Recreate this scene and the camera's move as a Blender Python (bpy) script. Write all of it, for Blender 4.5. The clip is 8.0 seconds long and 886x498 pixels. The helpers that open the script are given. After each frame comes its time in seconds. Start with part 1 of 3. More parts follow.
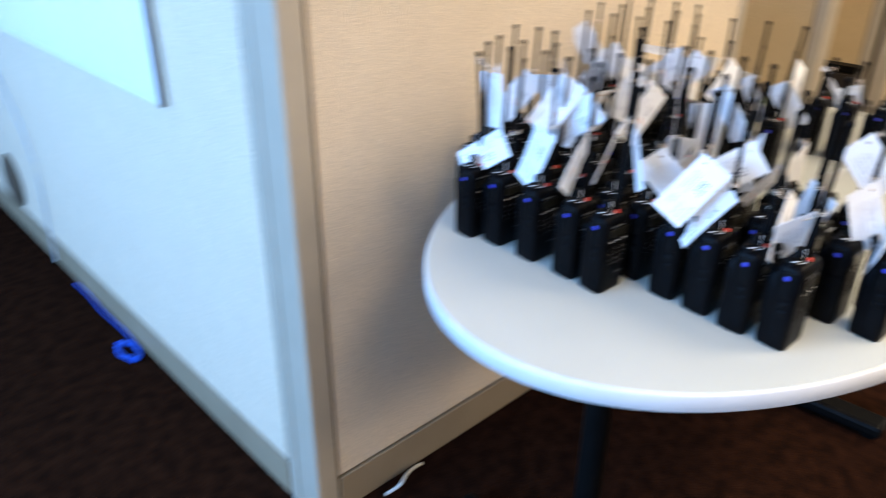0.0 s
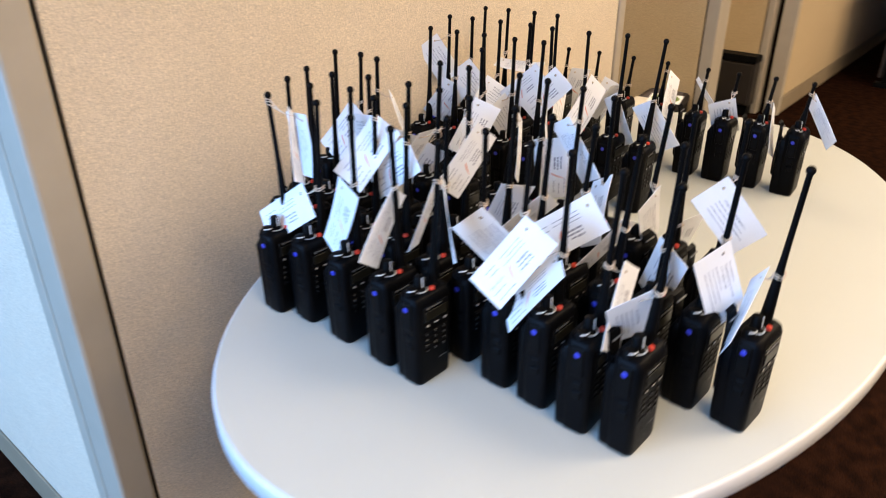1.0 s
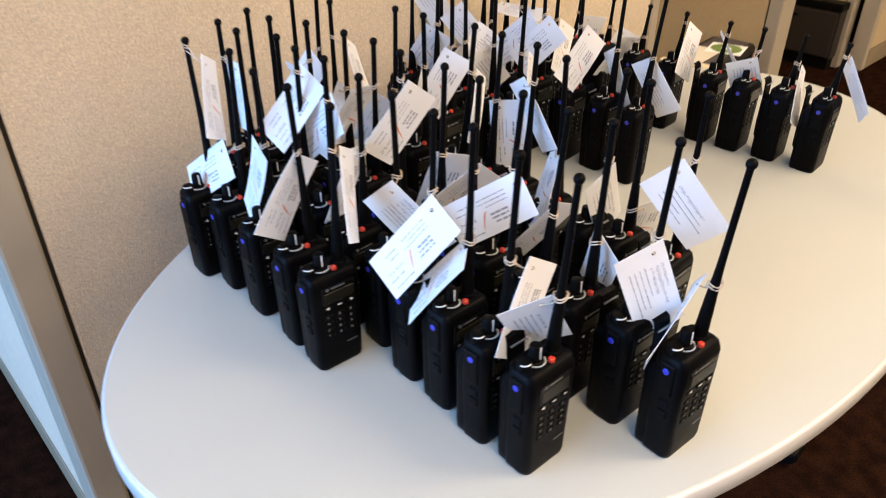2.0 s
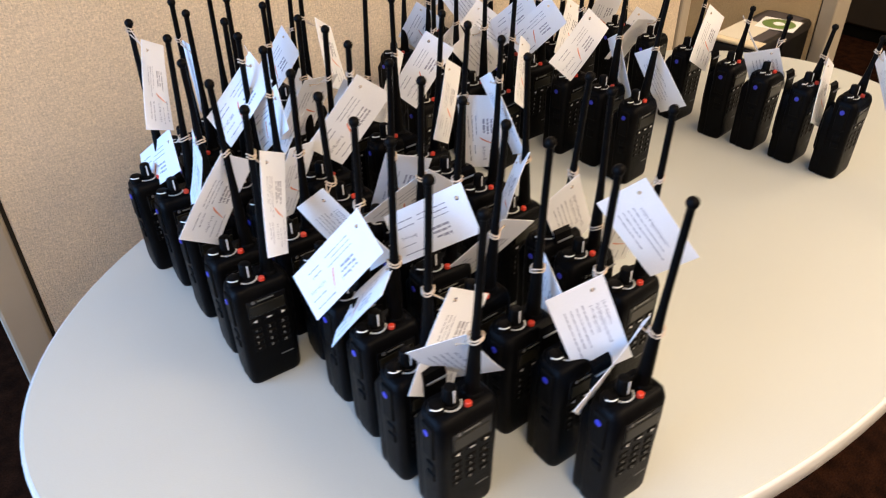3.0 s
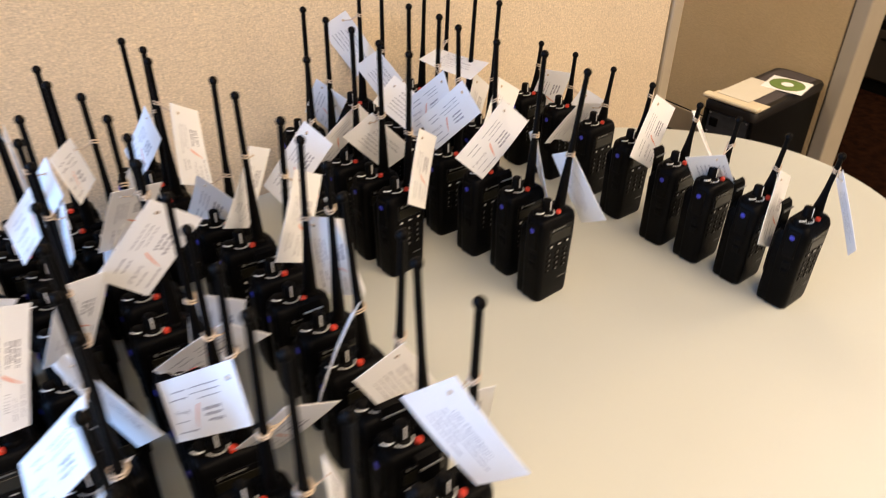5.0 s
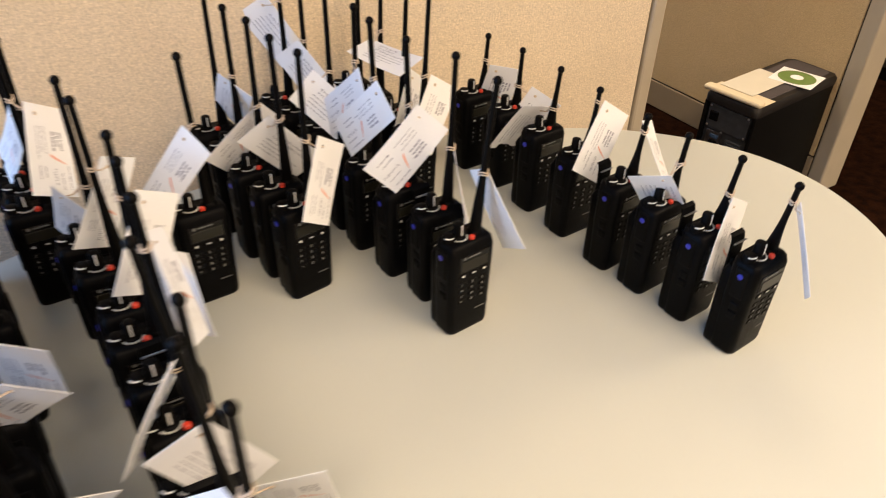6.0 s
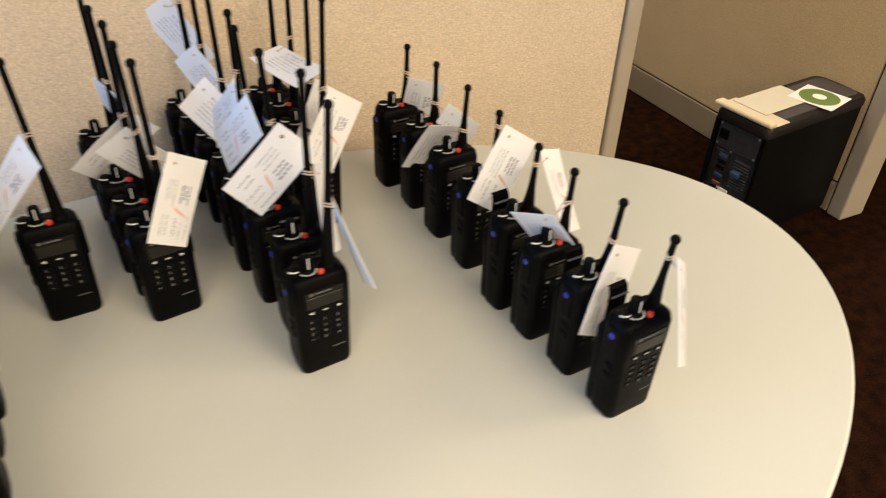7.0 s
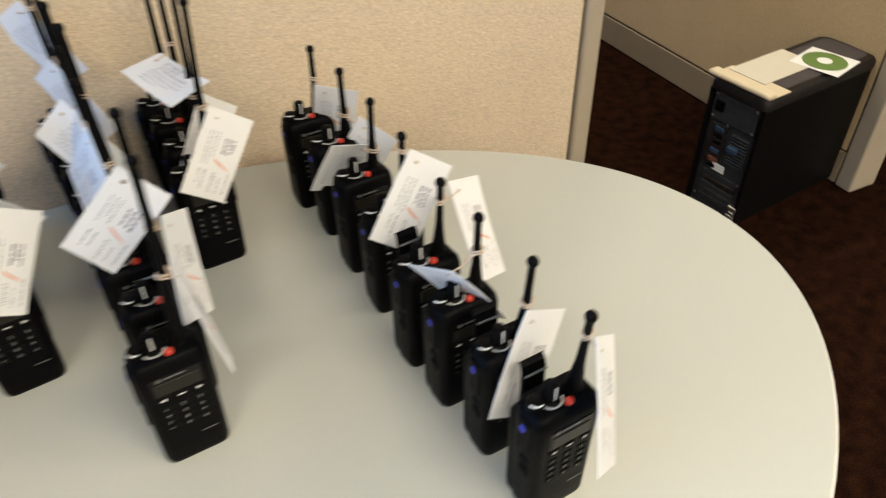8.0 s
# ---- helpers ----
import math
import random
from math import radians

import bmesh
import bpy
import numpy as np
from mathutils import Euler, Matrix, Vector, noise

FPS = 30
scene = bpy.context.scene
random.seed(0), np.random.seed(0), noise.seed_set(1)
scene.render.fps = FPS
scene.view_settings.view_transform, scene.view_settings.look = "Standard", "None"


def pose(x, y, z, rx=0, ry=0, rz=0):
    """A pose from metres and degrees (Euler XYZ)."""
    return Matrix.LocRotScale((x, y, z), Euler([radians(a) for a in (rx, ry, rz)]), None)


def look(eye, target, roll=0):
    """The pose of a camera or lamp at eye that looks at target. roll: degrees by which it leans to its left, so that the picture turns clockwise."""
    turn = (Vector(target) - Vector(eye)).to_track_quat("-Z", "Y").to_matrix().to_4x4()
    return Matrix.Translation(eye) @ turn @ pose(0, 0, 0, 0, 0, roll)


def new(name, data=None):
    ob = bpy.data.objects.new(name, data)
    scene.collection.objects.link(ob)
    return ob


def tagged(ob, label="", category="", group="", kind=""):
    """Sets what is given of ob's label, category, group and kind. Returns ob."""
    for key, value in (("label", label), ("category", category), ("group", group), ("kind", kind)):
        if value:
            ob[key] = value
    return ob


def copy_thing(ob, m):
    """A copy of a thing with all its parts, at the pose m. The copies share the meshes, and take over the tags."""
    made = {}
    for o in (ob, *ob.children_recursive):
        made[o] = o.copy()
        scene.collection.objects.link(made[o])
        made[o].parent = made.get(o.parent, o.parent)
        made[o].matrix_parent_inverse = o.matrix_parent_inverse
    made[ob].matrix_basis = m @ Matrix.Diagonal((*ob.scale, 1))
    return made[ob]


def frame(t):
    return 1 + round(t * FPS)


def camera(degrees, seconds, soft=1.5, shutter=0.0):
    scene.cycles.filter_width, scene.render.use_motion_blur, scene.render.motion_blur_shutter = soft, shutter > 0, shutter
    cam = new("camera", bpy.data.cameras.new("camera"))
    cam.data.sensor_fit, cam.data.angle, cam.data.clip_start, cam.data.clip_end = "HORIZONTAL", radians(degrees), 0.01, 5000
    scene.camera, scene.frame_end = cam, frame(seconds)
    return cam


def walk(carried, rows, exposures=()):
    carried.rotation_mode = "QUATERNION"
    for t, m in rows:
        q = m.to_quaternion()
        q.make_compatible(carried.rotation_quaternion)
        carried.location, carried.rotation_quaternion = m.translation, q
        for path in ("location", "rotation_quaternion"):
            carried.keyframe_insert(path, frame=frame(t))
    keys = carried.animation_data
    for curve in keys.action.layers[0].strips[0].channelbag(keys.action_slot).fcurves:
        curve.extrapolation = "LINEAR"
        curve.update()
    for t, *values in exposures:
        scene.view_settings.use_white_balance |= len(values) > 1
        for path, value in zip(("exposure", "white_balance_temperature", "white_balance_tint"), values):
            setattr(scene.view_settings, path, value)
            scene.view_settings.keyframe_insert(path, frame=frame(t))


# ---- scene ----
# Plan: x runs along the fabric partition behind the table, y points at it, z is up.
PATH = [
    (0, (0.2240, -0.1490, 1.2850), (1.4520, 1.1420, 0.3770), 0.6),
    (0.5, (0.3670, -0.1070, 1.2920), (1.7340, 1.0260, 0.3730), -0.8),
    (1, (0.5160, -0.1210, 1.2950), (1.8510, 1.0460, 0.3700), -0.4),
    (1.2, (0.5721, -0.1480, 1.2900), (1.8519, 1.0685, 0.3506), 0.8),
    (1.5, (0.6370, -0.1760, 1.2880), (1.8460, 1.0740, 0.3000), 0.5),
    (1.7, (0.6680, -0.1760, 1.2840), (1.8490, 1.0760, 0.2660), -0.0),
    (2.8, (0.8350, -0.1750, 1.2890), (1.8460, 1.1070, 0.1340), -0.6),
    (3, (0.8550, -0.1850, 1.2920), (1.8460, 1.1160, 0.1420), -0.6),
    (3.2, (0.8670, -0.1942, 1.2940), (1.8523, 1.1145, 0.1473), 0.0),
    (3.5, (0.8860, -0.1960, 1.2970), (1.8580, 1.1300, 0.1580), -0.2),
    (4, (0.9450, -0.1800, 1.3050), (1.9300, 1.1470, 0.1770), 0.1),
    (4.2, (0.9559, -0.1698, 1.3118), (2.0077, 1.1200, 0.2011), 1.2),
    (4.5, (1.0080, -0.1520, 1.3100), (2.0250, 1.1550, 0.1890), 0.4),
    (5, (1.1210, -0.1420, 1.3190), (2.0650, 1.2280, 0.2080), 1.1),
    (6.3, (1.3670, -0.1080, 1.3040), (2.1970, 1.2770, 0.1240), 2.3),
    (6.5, (1.4170, -0.1250, 1.3030), (2.2010, 1.2960, 0.1340), 2.8),
    (7, (1.5200, -0.1380, 1.3050), (2.2620, 1.2940, 0.1230), 2.2),
    (7.3, (1.5680, -0.1093, 1.2966), (2.3015, 1.3056, 0.0885), 2.9),
    (7.5, (1.6030, -0.0870, 1.2970), (2.2920, 1.3400, 0.0770), 1.0),
    (8, (1.6950, -0.0420, 1.2910), (2.3680, 1.3520, 0.0240), -0.7),
]
EXPOSURE = [(0.0, 0.20, 6000, 9), (1.0, 0.12, 6350, 13), (3.0, 0.01, 6450, 14), (5.0, 0.08, 6500, 14), (6.5, 0.04, 6400, 11), (8.0, -0.05, 5600, 4)]
cam = camera(62.4, 8.0, soft=1.05, shutter=0.8)
walk(cam, [(t, look(eye, aim, roll)) for t, eye, aim, roll in PATH], EXPOSURE)

# ---- world and lights ----
world = bpy.data.worlds.new("sky")
scene.world = world
world.use_nodes = True
wn = world.node_tree
sky = wn.nodes.new("ShaderNodeTexSky")
sky.sky_type = "NISHITA"
sky.sun_disc = False
sky.sun_elevation = radians(38)
sky.sun_rotation = radians(200)
wn.nodes["Background"].inputs[1].default_value = 0.10
wn.links.new(sky.outputs[0], wn.nodes["Background"].inputs[0])


def area_lamp(name, m, size_x, size_y, watts, colour):
    lamp = bpy.data.lights.new(name, "AREA")
    lamp.shape = "RECTANGLE"
    lamp.size, lamp.size_y, lamp.energy, lamp.color = size_x, size_y, watts, colour
    ob = new(name, lamp)
    ob.matrix_world = m
    return ob


DAY = (0.28, 0.54, 1.0)
WARM = (1.0, 0.77, 0.51)
# daylight through the window opening in the outer wall
area_lamp("window_daylight", look((-2.42, 1.30, 1.68), (0.5, 1.10, 1.0)), 3.8, 1.15, 290, DAY)
CEILING_LIGHTS = [(x, y) for y in (-1.1, -3.5) for x in (0.6, 2.4, 4.2, 6.0)] + [(2.9, 2.2), (8.1, -1.6)]
for cx, cy in CEILING_LIGHTS:
    area_lamp("troffer_glow", look((cx, cy, 2.66), (cx, cy, 0)), 1.1, 0.5, 34 if cx < 1 else 45, WARM)


# ---- materials ----
def material(name, colour, rough=0.5, metal=0.0, second=None, scale=40.0, mix=0.5, grain=0.0, grain_scale=400.0,
             bump=0.0, bump_scale=300.0, coat=0.0, per_object=0.0, stain=0.0, spec=0.5):
    m = bpy.data.materials.new(name)
    m.use_nodes = True
    n, l = m.node_tree.nodes, m.node_tree.links
    b = n["Principled BSDF"]
    b.inputs["Roughness"].default_value = rough
    b.inputs["Metallic"].default_value = metal
    b.inputs["Coat Weight"].default_value = coat
    b.inputs["Specular IOR Level"].default_value = spec
    co = n.new("ShaderNodeTexCoord")
    second = second or tuple(c * 0.8 for c in colour)
    big = n.new("ShaderNodeTexNoise")
    big.inputs["Scale"].default_value = scale
    big.inputs["Detail"].default_value = 5
    l.new(co.outputs["Object"], big.inputs["Vector"])
    ramp = n.new("ShaderNodeMapRange")
    ramp.inputs[1].default_value, ramp.inputs[2].default_value = 0.5 - mix / 2, 0.5 + mix / 2
    l.new(big.outputs[0], ramp.inputs[0])
    mixer = n.new("ShaderNodeMix")
    mixer.data_type = "RGBA"
    mixer.inputs[6].default_value = (*colour, 1)
    mixer.inputs[7].default_value = (*second, 1)
    l.new(ramp.outputs[0], mixer.inputs[0])
    out = mixer.outputs[2]
    if grain:
        fine = n.new("ShaderNodeTexNoise")
        fine.inputs["Scale"].default_value = grain_scale
        fine.inputs["Detail"].default_value = 3
        l.new(co.outputs["Object"], fine.inputs["Vector"])
        r2 = n.new("ShaderNodeMapRange")
        r2.inputs[1].default_value, r2.inputs[2].default_value = 0.3, 0.7
        r2.inputs[3].default_value, r2.inputs[4].default_value = 1 - grain, 1 + grain
        l.new(fine.outputs[0], r2.inputs[0])
        mul = n.new("ShaderNodeMix")
        mul.data_type, mul.blend_type = "RGBA", "MULTIPLY"
        mul.inputs[0].default_value = 1
        l.new(out, mul.inputs[6])
        l.new(r2.outputs[0], mul.inputs[7])
        out = mul.outputs[2]
    if per_object:
        info = n.new("ShaderNodeObjectInfo")
        r3 = n.new("ShaderNodeMapRange")
        r3.inputs[3].default_value, r3.inputs[4].default_value = 1 - per_object, 1 + per_object
        l.new(info.outputs["Random"], r3.inputs[0])
        mul2 = n.new("ShaderNodeMix")
        mul2.data_type, mul2.blend_type = "RGBA", "MULTIPLY"
        mul2.inputs[0].default_value = 1
        l.new(out, mul2.inputs[6])
        l.new(r3.outputs[0], mul2.inputs[7])
        out = mul2.outputs[2]
    l.new(out, b.inputs["Base Color"])
    if stain:
        rr = n.new("ShaderNodeMapRange")
        rr.inputs[3].default_value, rr.inputs[4].default_value = rough - stain, rough + stain
        l.new(big.outputs[0], rr.inputs[0])
        l.new(rr.outputs[0], b.inputs["Roughness"])
    if bump:
        t = n.new("ShaderNodeTexNoise")
        t.inputs["Scale"].default_value = bump_scale
        t.inputs["Detail"].default_value = 4
        l.new(co.outputs["Object"], t.inputs["Vector"])
        bp = n.new("ShaderNodeBump")
        bp.inputs["Strength"].default_value = bump
        bp.inputs["Distance"].default_value = 0.001
        l.new(t.outputs[0], bp.inputs["Height"])
        l.new(bp.outputs[0], b.inputs["Normal"])
    return m


def fabric(name, colour, second):
    """Woven panel cloth: crossed threads broken up by noise."""
    m = material(name, colour, 0.95, second=second, scale=9, mix=0.8, grain=0.16, grain_scale=330)
    n, l = m.node_tree.nodes, m.node_tree.links
    b = n["Principled BSDF"]
    b.inputs["Sheen Weight"].default_value = 0.15
    co = n.new("ShaderNodeTexCoord")
    heights = []
    for stretch in ((900, 900, 160), (160, 160, 900)):
        mp = n.new("ShaderNodeMapping")
        mp.inputs["Scale"].default_value = stretch
        l.new(co.outputs["Object"], mp.inputs[0])
        t = n.new("ShaderNodeTexNoise")
        t.inputs["Scale"].default_value = 1.0
        t.inputs["Detail"].default_value = 2
        l.new(mp.outputs[0], t.inputs["Vector"])
        heights.append(t)
    add = n.new("ShaderNodeMath")
    l.new(heights[0].outputs[0], add.inputs[0])
    l.new(heights[1].outputs[0], add.inputs[1])
    bp = n.new("ShaderNodeBump")
    bp.inputs["Strength"].default_value = 0.8
    bp.inputs["Distance"].default_value = 0.0016
    l.new(add.outputs[0], bp.inputs["Height"])
    l.new(bp.outputs[0], b.inputs["Normal"])
    old = b.inputs["Base Color"].links[0].from_socket
    r = n.new("ShaderNodeMapRange")
    r.inputs[1].default_value, r.inputs[2].default_value = 0.7, 1.3
    r.inputs[3].default_value, r.inputs[4].default_value = 0.82, 1.13
    l.new(add.outputs[0], r.inputs[0])
    mul = n.new("ShaderNodeMix")
    mul.data_type, mul.blend_type = "RGBA", "MULTIPLY"
    mul.inputs[0].default_value = 1
    l.new(old, mul.inputs[6])
    l.new(r.outputs[0], mul.inputs[7])
    l.new(mul.outputs[2], b.inputs["Base Color"])
    return m


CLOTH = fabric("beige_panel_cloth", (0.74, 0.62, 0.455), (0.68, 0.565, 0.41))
# panel cloth with the dim warm light beyond the gap painted into its colour
CLOTH_LAMPLIT = fabric("lamplit_panel_cloth", (0.56, 0.42, 0.23), (0.50, 0.37, 0.195))
TRIM = material("taupe_trim_paint", (0.42, 0.365, 0.28), 0.5, second=(0.38, 0.33, 0.25), scale=12, bump=0.15, bump_scale=900)
RAIL = material("grey_base_rail", (0.29, 0.23, 0.15), 0.55, second=(0.25, 0.195, 0.125), scale=8, bump=0.1, bump_scale=700)
SEAM = material("dark_gap", (0.02, 0.018, 0.015), 0.8)
CARPET = material("brown_carpet", (0.0200, 0.0082, 0.0046), 0.98, second=(0.0088, 0.0042, 0.0028), scale=26, spec=0.0, mix=0.3,
                  grain=0.45, grain_scale=240, bump=1.0, bump_scale=260)
LAMINATE = material("white_table_laminate", (0.575, 0.59, 0.54), 0.34, second=(0.555, 0.57, 0.52), scale=5, grain=0.03,
                    grain_scale=900, bump=0.03, bump_scale=1200, stain=0.05)
EDGE = material("white_edge_band", (0.70, 0.69, 0.67), 0.4, second=(0.66, 0.65, 0.63), scale=20)
BLACK_METAL = material("black_powder_coat", (0.0025, 0.0025, 0.0025), 0.5, second=(0.004, 0.004, 0.004), spec=0.06, bump=0.2, bump_scale=900)
WALL_PAINT = material("cream_wall_paint", (0.62, 0.56, 0.46), 0.8, second=(0.6, 0.54, 0.44), scale=3, bump=0.1)
CEILING_TILE = material("ceiling_tile", (0.7, 0.68, 0.63), 0.9, second=(0.66, 0.64, 0.6), scale=60, bump=0.3, bump_scale=200)
PLASTIC = material("black_radio_plastic", (0.0014, 0.0014, 0.0017), 0.40, second=(0.0022, 0.0022, 0.0026), scale=60, bump=0.22,
                   bump_scale=1600, per_object=0.25, stain=0.08, spec=0.055)
RUBBER = material("black_antenna_rubber", (0.002, 0.002, 0.002), 0.5, second=(0.003, 0.0027, 0.0027), spec=0.065, scale=80, bump=0.1, bump_scale=1500)
KEY = material("grey_black_key", (0.0020, 0.0020, 0.0022), 0.5, spec=0.06, second=(0.0028, 0.0028, 0.003), scale=90)
LCD = material("grey_green_lcd", (0.010, 0.0095, 0.006), 0.32, second=(0.010, 0.009, 0.006), scale=30, spec=0.25)
BEZEL = material("glossy_black_bezel", (0.003, 0.003, 0.0035), 0.25, second=(0.004, 0.004, 0.0045), scale=50, spec=0.2)
WHITE_INK = material("white_marking", (0.75, 0.75, 0.74), 0.5, second=(0.68, 0.68, 0.67))
LEGEND_INK = material("worn_white_legend", (0.46, 0.46, 0.45), 0.5, second=(0.22, 0.22, 0.22), scale=400)
GREY_INK = material("grey_marking", (0.13, 0.13, 0.13), 0.5, second=(0.08, 0.08, 0.08), scale=300)
ORANGE = material("orange_button", (0.66, 0.052, 0.02), 0.4, second=(0.58, 0.042, 0.018))
BLUE_DOT = material("blue_dot", (0.04, 0.045, 0.52), 0.35, second=(0.03, 0.035, 0.42))


# ---- mesh helpers ----
def part(name, bm, mat, parent=None, label=""):
    """Links a bmesh as one mesh object, under a parent where one is given."""
    me = bpy.data.meshes.new(name)
    bm.normal_update()
    bm.to_mesh(me)
    bm.free()
    me.materials.append(mat)
    ob = new(name, me)
    ob.parent = parent
    if label:
        tagged(ob, label)
    return ob


def smooth(ob, angle=40):
    for p in ob.data.polygons:
        p.use_smooth = True
    ob.data.set_sharp_from_angle(angle=radians(angle))
    return ob


def box(x0, x1, y0, y1, z0, z1, bevel=0.0, segments=2, bm=None):
    own = bmesh.new()
    bmesh.ops.create_cube(own, size=1)
    for v in own.verts:
        v.co = Vector((x0 + (v.co.x + 0.5) * (x1 - x0), y0 + (v.co.y + 0.5) * (y1 - y0), z0 + (v.co.z + 0.5) * (z1 - z0)))
    if bevel:
        bmesh.ops.bevel(own, geom=list(own.edges), offset=bevel, segments=segments, affect="EDGES", profile=0.5)
    if bm is None:
        return own
    merge(bm, own)
    return bm


def merge(bm, other, m=None):
    if m is not None:
        other.transform(m)
    tmp = bpy.data.meshes.new("tmp")
    other.to_mesh(tmp)
    other.free()
    bm.from_mesh(tmp)
    bpy.data.meshes.remove(tmp)


def lathe(profile, sides=20, axis=(0, 0)):
    """Solid of revolution about z from (radius, height) rows."""
    bm = bmesh.new()
    rings = []
    for r, z in profile:
        rings.append([bm.verts.new((axis[0] + r * math.cos(2 * math.pi * i / sides), axis[1] + r * math.sin(2 * math.pi * i / sides), z))
                      for i in range(sides)])
    for a, b in zip(rings, rings[1:]):
        for i in range(sides):
            bm.faces.new((a[i], a[(i + 1) % sides], b[(i + 1) % sides], b[i]))
    bm.faces.new(list(reversed(rings[0])))
    bm.faces.new(rings[-1])
    return bm


def rounded_ring(x0, x1, y0, y1, r, steps=4):
    pts = []
    for cx, cy, a0 in ((x1 - r, y1 - r, 0), (x0 + r, y1 - r, 90), (x0 + r, y0 + r, 180), (x1 - r, y0 + r, 270)):
        for i in range(steps + 1):
            a = radians(a0 + 90 * i / steps)
            pts.append((cx + r * math.cos(a), cy + r * math.sin(a)))
    return pts


def loft(sections):
    """Closed solid through rounded rectangles (x0, x1, y0, y1, radius, z)."""
    bm = bmesh.new()
    rings = [[bm.verts.new((x, y, z)) for x, y in rounded_ring(x0, x1, y0, y1, r)] for x0, x1, y0, y1, r, z in sections]
    k = len(rings[0])
    for a, b in zip(rings, rings[1:]):
        for i in range(k):
            bm.faces.new((a[i], a[(i + 1) % k], b[(i + 1) % k], b[i]))
    bm.faces.new(list(reversed(rings[0])))
    bm.faces.new(rings[-1])
    return bm


def tube(points, radius, sides=8):
    """Round cord through points."""
    bm = bmesh.new()
    pts = [Vector(p) for p in points]
    rings = []
    for i, p in enumerate(pts):
        d = (pts[min(i + 1, len(pts) - 1)] - pts[max(i - 1, 0)]).normalized()
        side = d.cross(Vector((0, 0, 1)))
        side = side.normalized() if side.length > 1e-3 else Vector((1, 0, 0))
        up = side.cross(d).normalized()
        rings.append([bm.verts.new(p + radius * (math.cos(2 * math.pi * k / sides) * side + math.sin(2 * math.pi * k / sides) * up))
                      for k in range(sides)])
    for a, b in zip(rings, rings[1:]):
        for i in range(sides):
            bm.faces.new((a[i], a[(i + 1) % sides], b[(i + 1) % sides], b[i]))
    bm.faces.new(list(reversed(rings[0])))
    bm.faces.new(rings[-1])
    bmesh.ops.recalc_face_normals(bm, faces=bm.faces)
    return bm


def empty(name, x, y, z, yaw=0.0):
    ob = new(name)
    ob.empty_display_size = 0.05
    ob.matrix_world = pose(x, y, z, 0, 0, yaw)
    return ob


# ---- the setting ----
X0, X1, Y0, Y1, TOP = -2.6, 11.0, -5.0, 6.0, 2.75
tagged(part("floor", box(X0, X1, Y0, Y1, -0.1, 0.0), CARPET), "dark brown mottled office carpet", "floor", kind="structure")
ceiling_mesh = box(X0, X1, Y0, Y1, TOP, TOP + 0.1)
for i in range(1, 22):
    box(X0 + 0.61 * i - 0.012, X0 + 0.61 * i + 0.012, Y0, Y1, TOP - 0.008, TOP - 0.002, bm=ceiling_mesh)
tagged(part("ceiling", ceiling_mesh, CEILING_TILE), "white suspended ceiling of square tiles", "ceiling", kind="structure")
for name, b in (("wall_east", (X1, X1 + 0.12, Y0, Y1)), ("wall_south", (X0, X1, Y0 - 0.12, Y0)), ("wall_north", (X0, X1, Y1, Y1 + 0.12))):
    tagged(part(name, box(*b, 0, TOP), WALL_PAINT), "plain cream painted office wall", "wall", kind="structure")
# the outer wall has one long window opening
outer = box(X0 - 0.12, X0, Y0, Y1, 0, 1.08)
box(X0 - 0.12, X0, Y0, Y1, 2.33, TOP, bm=outer)
box(X0 - 0.12, X0, Y0, -0.7, 1.08, 2.33, bm=outer)
box(X0 - 0.12, X0, 3.2, Y1, 1.08, 2.33, bm=outer)
tagged(part("wall_west", outer, WALL_PAINT), "cream outer wall with a long window opening", "wall", kind="structure")
frame_mesh = bmesh.new()
for y in (-0.7, 0.26, 1.23, 2.19, 3.15):
    box(X0 - 0.09, X0 - 0.04, y, y + 0.05, 1.08, 2.33, bm=frame_mesh)
box(X0 - 0.09, X0 - 0.04, -0.7, 3.2, 1.08, 1.13, bm=frame_mesh)
box(X0 - 0.09, X0 - 0.04, -0.7, 3.2, 2.28, 2.33, bm=frame_mesh)
tagged(part("window_1", frame_mesh, TRIM), "metal framed office window", "window", kind="structure")

for cx, cy in CEILING_LIGHTS:
    lamp_root = empty("ceiling_light", cx, cy, TOP)
    part("frame", box(-0.62, 0.62, -0.32, 0.32, -0.03, -0.003, 0.004), TRIM, lamp_root)
    m = bpy.data.materials.get("lamp_diffuser")
    if m is None:
        m = material("lamp_diffuser", (0.9, 0.85, 0.75), 0.5)
        m.node_tree.nodes["Principled BSDF"].inputs["Emission Color"].default_value = (*WARM, 1)
        m.node_tree.nodes["Principled BSDF"].inputs["Emission Strength"].default_value = 2.5
    part("diffuser", box(-0.57, 0.57, -0.27, 0.27, -0.045, -0.031, 0.004), m, lamp_root)
    tagged(lamp_root, "recessed ceiling light with a warm diffuser", "ceiling light", "ceiling lights")


